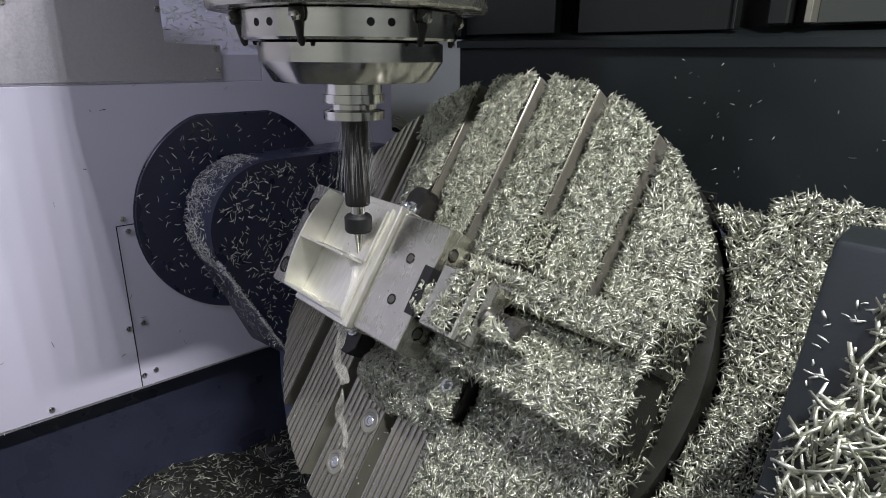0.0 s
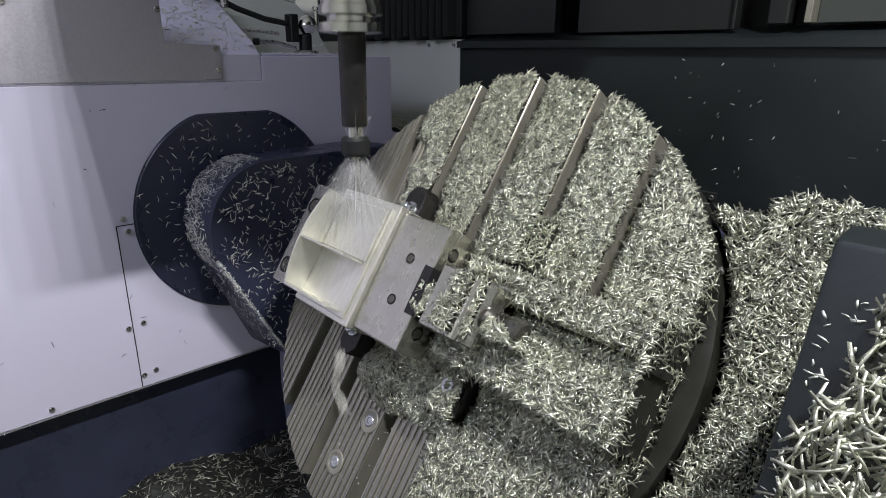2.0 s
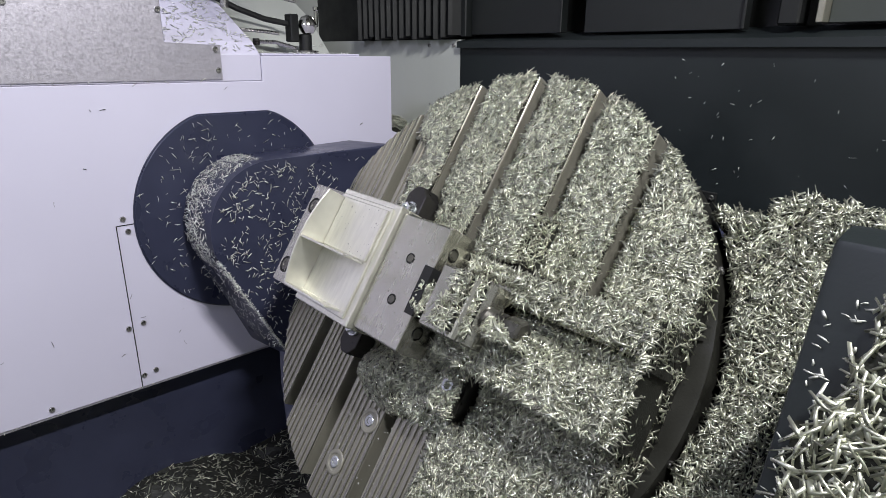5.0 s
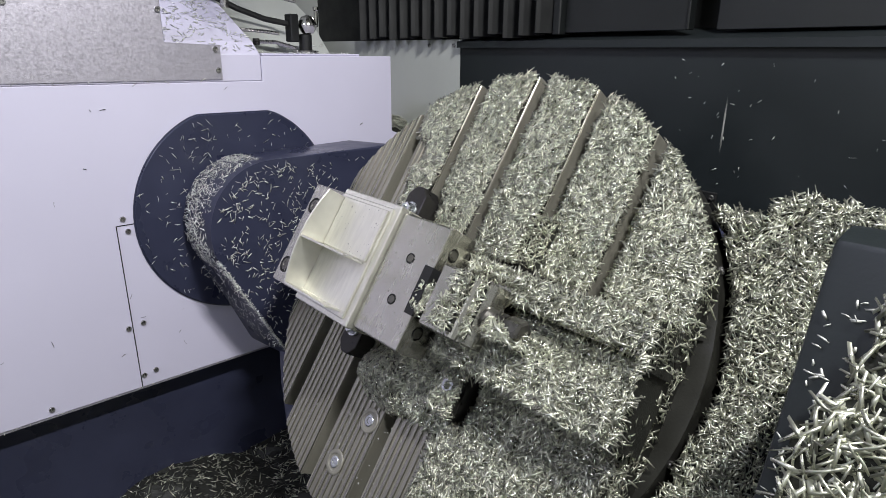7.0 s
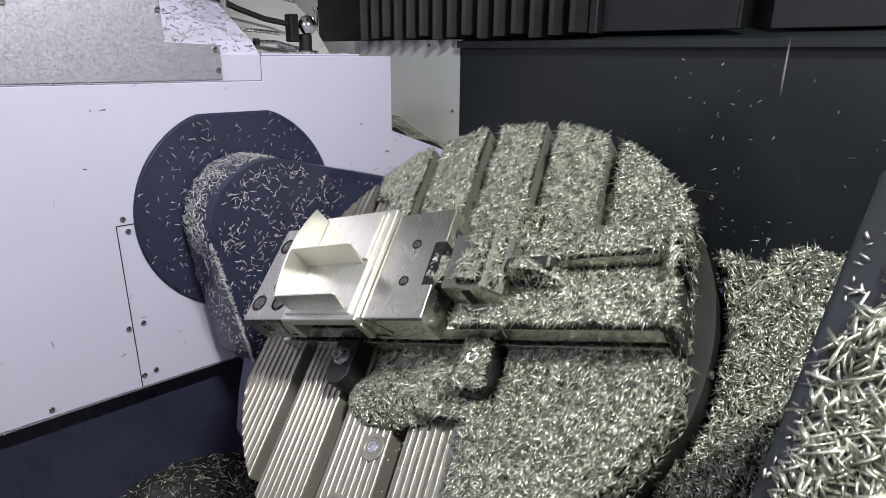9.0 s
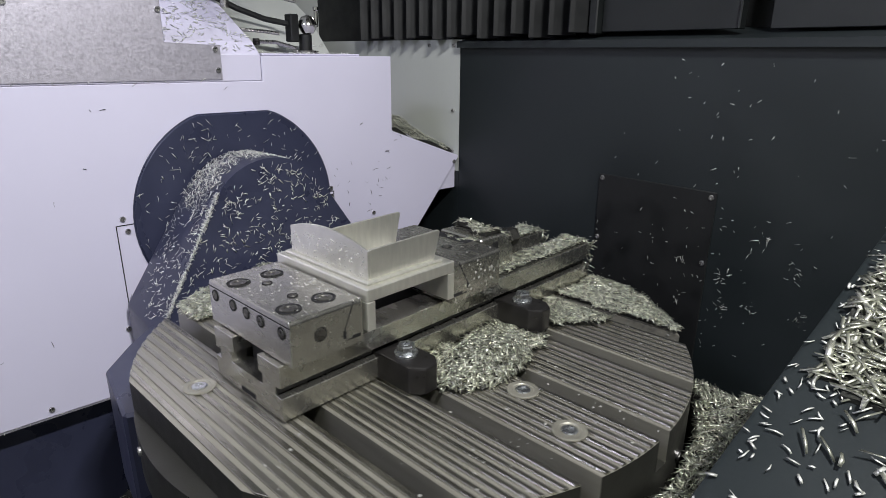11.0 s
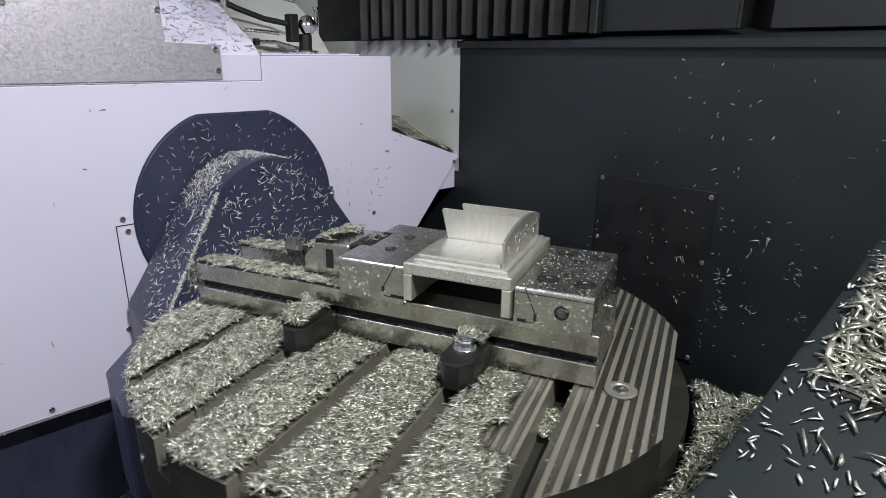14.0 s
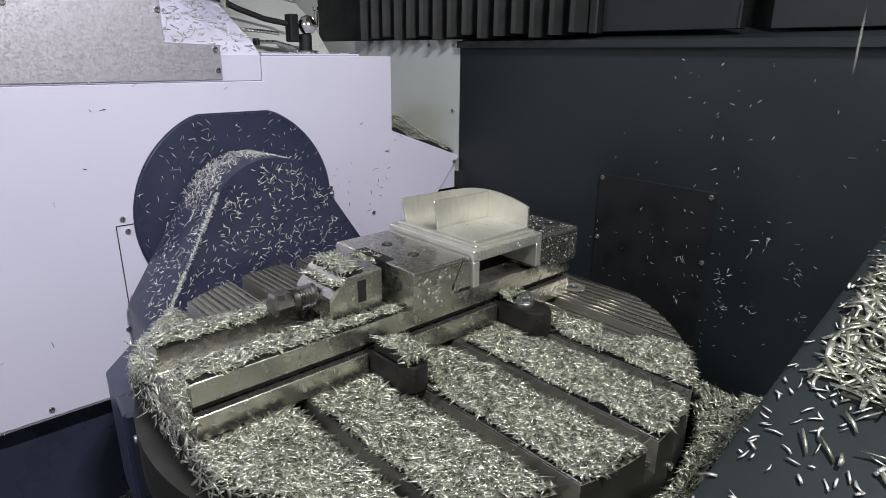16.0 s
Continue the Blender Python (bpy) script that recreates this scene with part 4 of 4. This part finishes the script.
for k, (p, r) in enumerate((((0.0, 0.0, 0.0), 0.0085), ((0.003, -0.002, -0.085), 0.0070), ((-0.001, 0.0, -0.165), 0.0062), ((-0.008, -0.002, -0.245), 0.0045))):
    r0 = np.random.default_rng(60 + k)
    n = 22
    pts = [(0.004 * math.sin(j * 0.35 + k), 0.003 * math.cos(j * 0.3 + 2 * k), -0.004 * j) for j in range(n)]
    one = tube(pts, r, 14)
    for v in one.verts:
        c = pts[min(n - 1, max(0, round(-v.co.z / 0.004)))]
        q = (0.35 + 0.9 * abs(noise.noise((v.co.x * 120 + k, v.co.y * 120, v.co.z * 38)))) * (1.0 if k == 0 else min(1, 0.3 + (-v.co.z) / 0.03))
        v.co.x, v.co.y = c[0] + (v.co.x - c[0]) * q, c[1] + (v.co.y - c[1]) * q
    strand = part("strand", one, COOLANT, stream, "", True)
    strand.matrix_basis = Matrix.Translation(p)
    strands.append((strand, p))

# ---- motion of the axes ----
TILT = [(0, 57.02), (8.3, 57.02), (8.4, 55.9), (8.5, 53.2), (9.0, 41.3), (9.2, 36.5), (10.6, 3.2), (10.8, 0.6), (11.0, 0.0), (16, 0.0)]
TURN = [(0, -270.86), (8.3, -270.86), (8.4, -269.3), (8.5, -265.9), (9.0, -248.4), (9.2, -241.2), (11.3, -165.2), (11.5, -157.76), (12, -139.35), (12.5, -120.96), (13, -102.59),
        (13.5, -84.11), (14, -65.78), (14.5, -47.47), (15, -29.4), (15.5, -11.78), (15.75, -4.3), (16, 0.0)]
LIFT = [(0, 0.0), (0.5, 0.0005), (1.0, -0.0007), (1.4, 0.001), (1.5, 0.007), (1.6, 0.022), (1.8, 0.058), (2.0, 0.092), (2.2, 0.130), (2.4, 0.166), (2.5, 0.169), (3.1, 0.169), (3.2, 0.175), (3.3, 0.187), (3.5, 0.240), (3.7, 0.31), (4.0, 0.42), (4.4, 0.56), (4.6, 0.60), (16, 0.60)]
SHIFT = [(0, 0.0), (0.5, -0.0028), (1.0, -0.0004), (1.5, 0.0), (16, 0.0)]
SLIDE = [(0, 0.0), (4.7, 0.0), (5.0, 0.015), (6.3, 0.18), (6.6, 0.217), (7.0, 0.27), (7.4, 0.335), (7.6, 0.352), (16, 0.352)]
FAN = [(0, 0), (1.9, 0), (2.0, 26), (2.2, 36), (2.4, 52), (2.55, 60), (2.8, 36), (3.0, 12), (3.2, 5), (4.0, 3), (16, 3)]
REACH = [(0, 0.215), (1.85, 0.215), (2.0, 0.05), (2.3, 0.02), (3.0, 0.02), (3.3, 0.0), (4.0, 0.0), (4.4, 0.215), (16, 0.215)]


def value(rows, t):
    return float(np.interp(t, [r[0] for r in rows], [r[1] for r in rows]))


AXIS = Matrix.Translation((0, AX_Y, AX_Z))


def cradle_pose(t):
    return AXIS @ Matrix.Rotation(radians(value(TILT, t)), 4, "X") @ AXIS.inverted()


def table_pose(t):
    return cradle_pose(t) @ Matrix.Rotation(radians(value(TURN, t)), 4, "Z")


STEPS = [0, 8.2] + [round(8.3 + 0.1 * k, 2) for k in range(78)]
RETRACT = [round(0.1 * k, 2) for k in range(45)] + [round(4.6 + 0.2 * k, 2) for k in range(17)] + [16]
POUR = Vector((-0.046, -0.088, 0.014))


def tool_pose(t):
    s = value(SHIFT, t)
    return Matrix.Translation(TIP + Vector((s, s, value(LIFT, t))))


def slip(t, k):
    """The loose swarf rides on the table, then slides off its lower edge and drops into the pan."""
    go = 9.25 + 0.08 * k
    if t <= go:
        return table_pose(t)
    d = t - go
    fall = max(0.0, d - 0.55)
    down = Vector((0.05 * d, -0.55 * min(d, 0.55) ** 2 / 0.30 - 0.15 * fall, -0.10 * min(d, 0.55) - 1.9 * fall ** 2 - 0.2 * fall))
    down.z = max(down.z, -0.52)
    down.y = max(down.y, -0.70)
    m = table_pose(go)
    return Matrix.Translation(down) @ m


# coolant film running over the part to its lower corner
film_line = [(-0.004, 0.060, 0.1215), (-0.014, 0.045, 0.1180), (-0.030, 0.037, 0.1165), (-0.052, 0.033, 0.1160), (-0.070, 0.031, 0.1150), (-0.079, 0.028, 0.1080), (-0.083, 0.027, 0.098)]
film = tube([table_pose(0) @ Vector(p) for p in film_line], 0.0050, 10)
film_part = part("film", film, COOLANT, stream, "", True)
film_part.data.transform(Matrix.Translation(-POUR))
strands.append((film_part, (0.0, 0.0, 0.0)))

# drops that fall past the back wall: when and where each one is seen
DRIPS = [(6.3, (-0.031, 0.40, 0.394)), (7.0, (0.174, 0.40, 0.236)), (7.5, (0.294, 0.40, 0.367)), (9.0, (0.239, 0.40, 0.313)), (12.5, (0.294, 0.40, 0.139)), (14.5, (0.311, 0.40, 0.072)), (16.0, (0.313, 0.40, 0.342))]
drip_mesh = mesh_of(lathe([(0.0003, -0.014), (0.0014, -0.010), (0.0016, 0.0), (0.0010, 0.010), (0.0003, 0.016)], 8), "falling_drop", DROP, True)
drips = []
for k in range(len(DRIPS)):
    drips.append(tagged(new("falling_drop", drip_mesh), "coolant drop falling from the machine carriage", "drop", "falling drops"))


def motions():
    for ob in (cradle, *on_cradle):
        walk(ob, [(t, cradle_pose(t) @ ob_rest[ob]) for t in STEPS])
    for ob in (table, vise, work, *clamps, *on_table):
        walk(ob, [(t, table_pose(t) @ ob_rest[ob]) for t in STEPS])
    for k, ob in enumerate(sliding):
        walk(ob, [(t, slip(t, k)) for t in STEPS if t <= 10.81] + [(16, slip(10.8, k))])
    for ob in (head, tool, spray):
        walk(ob, [(t, tool_pose(t)) for t in RETRACT])
    for k, jet in enumerate(jets):
        a = 360 * k / len(jets) + 5 * (k % 3)
        rows = []
        for t in RETRACT:
            fan = value(FAN, t) * (0.75 + 0.25 * ((k * 5) % 7) / 6)
            rows.append((t, Matrix.Translation((0, 0, 0.044)) @ Matrix.Rotation(radians(a), 4, "Z") @ Matrix.Rotation(radians(-fan), 4, "Y") @ Matrix.Translation((0.001, 0, value(REACH, t) - 0.003 * ((k * 3) % 5)))))
        walk(jet, rows)
    walk(stream, [(0, Matrix.Translation(POUR)), (16, Matrix.Translation(POUR))])
    for k, (strand, p) in enumerate(strands):
        rows = []
        for j, t in enumerate([round(0.1 * q, 2) for q in range(24)] + [16]):
            w = 0.0025 * (k + 1) if k < 4 else 0.0
            end = max(0.0, t - (1.55 + 0.12 * (3 - k)))
            rows.append((t, Matrix.Translation((p[0] + w * math.sin(9.1 * t + k), p[1] + w * math.cos(7.3 * t + 2 * k), max(p[2] - 4.9 * end * end, -0.54))) @ Matrix.Rotation(0.5 * math.sin(5 * t + k) if k < 4 else 0.0, 4, "Z")))
        walk(strand, rows)
    for ob, (t, p) in zip(drips, DRIPS):
        x, y, z = p
        start = t - (1.435 - z) / 2.6
        rows = [(0, pose(x, y, 1.435)), (start, pose(x, y, 1.435)), (t, pose(x, y, z))]
        if t < 15.5:
            rows += [(t + (z + 0.56) / 2.2, pose(x, y, -0.56)), (16, pose(x, y, -0.56))]
        walk(ob, rows)
    walk(carriage, [(t, Matrix.Translation((value(SLIDE, t), 0, 0))) for t in RETRACT])
    for k, ob in enumerate(pleats):
        z = ob.matrix_basis.translation.z
        rows = []
        for t in RETRACT:
            end = -0.505 + value(SLIDE, t)
            rows.append((t, Matrix.Translation((-0.86 + (end + 0.86) * (k + 0.5) / PLEATS, 0, z))))
        walk(ob, rows)


ob_rest = {ob: ob.matrix_basis.copy() for ob in (cradle, table, vise, work, *clamps, *on_cradle, *on_table)}
motions()
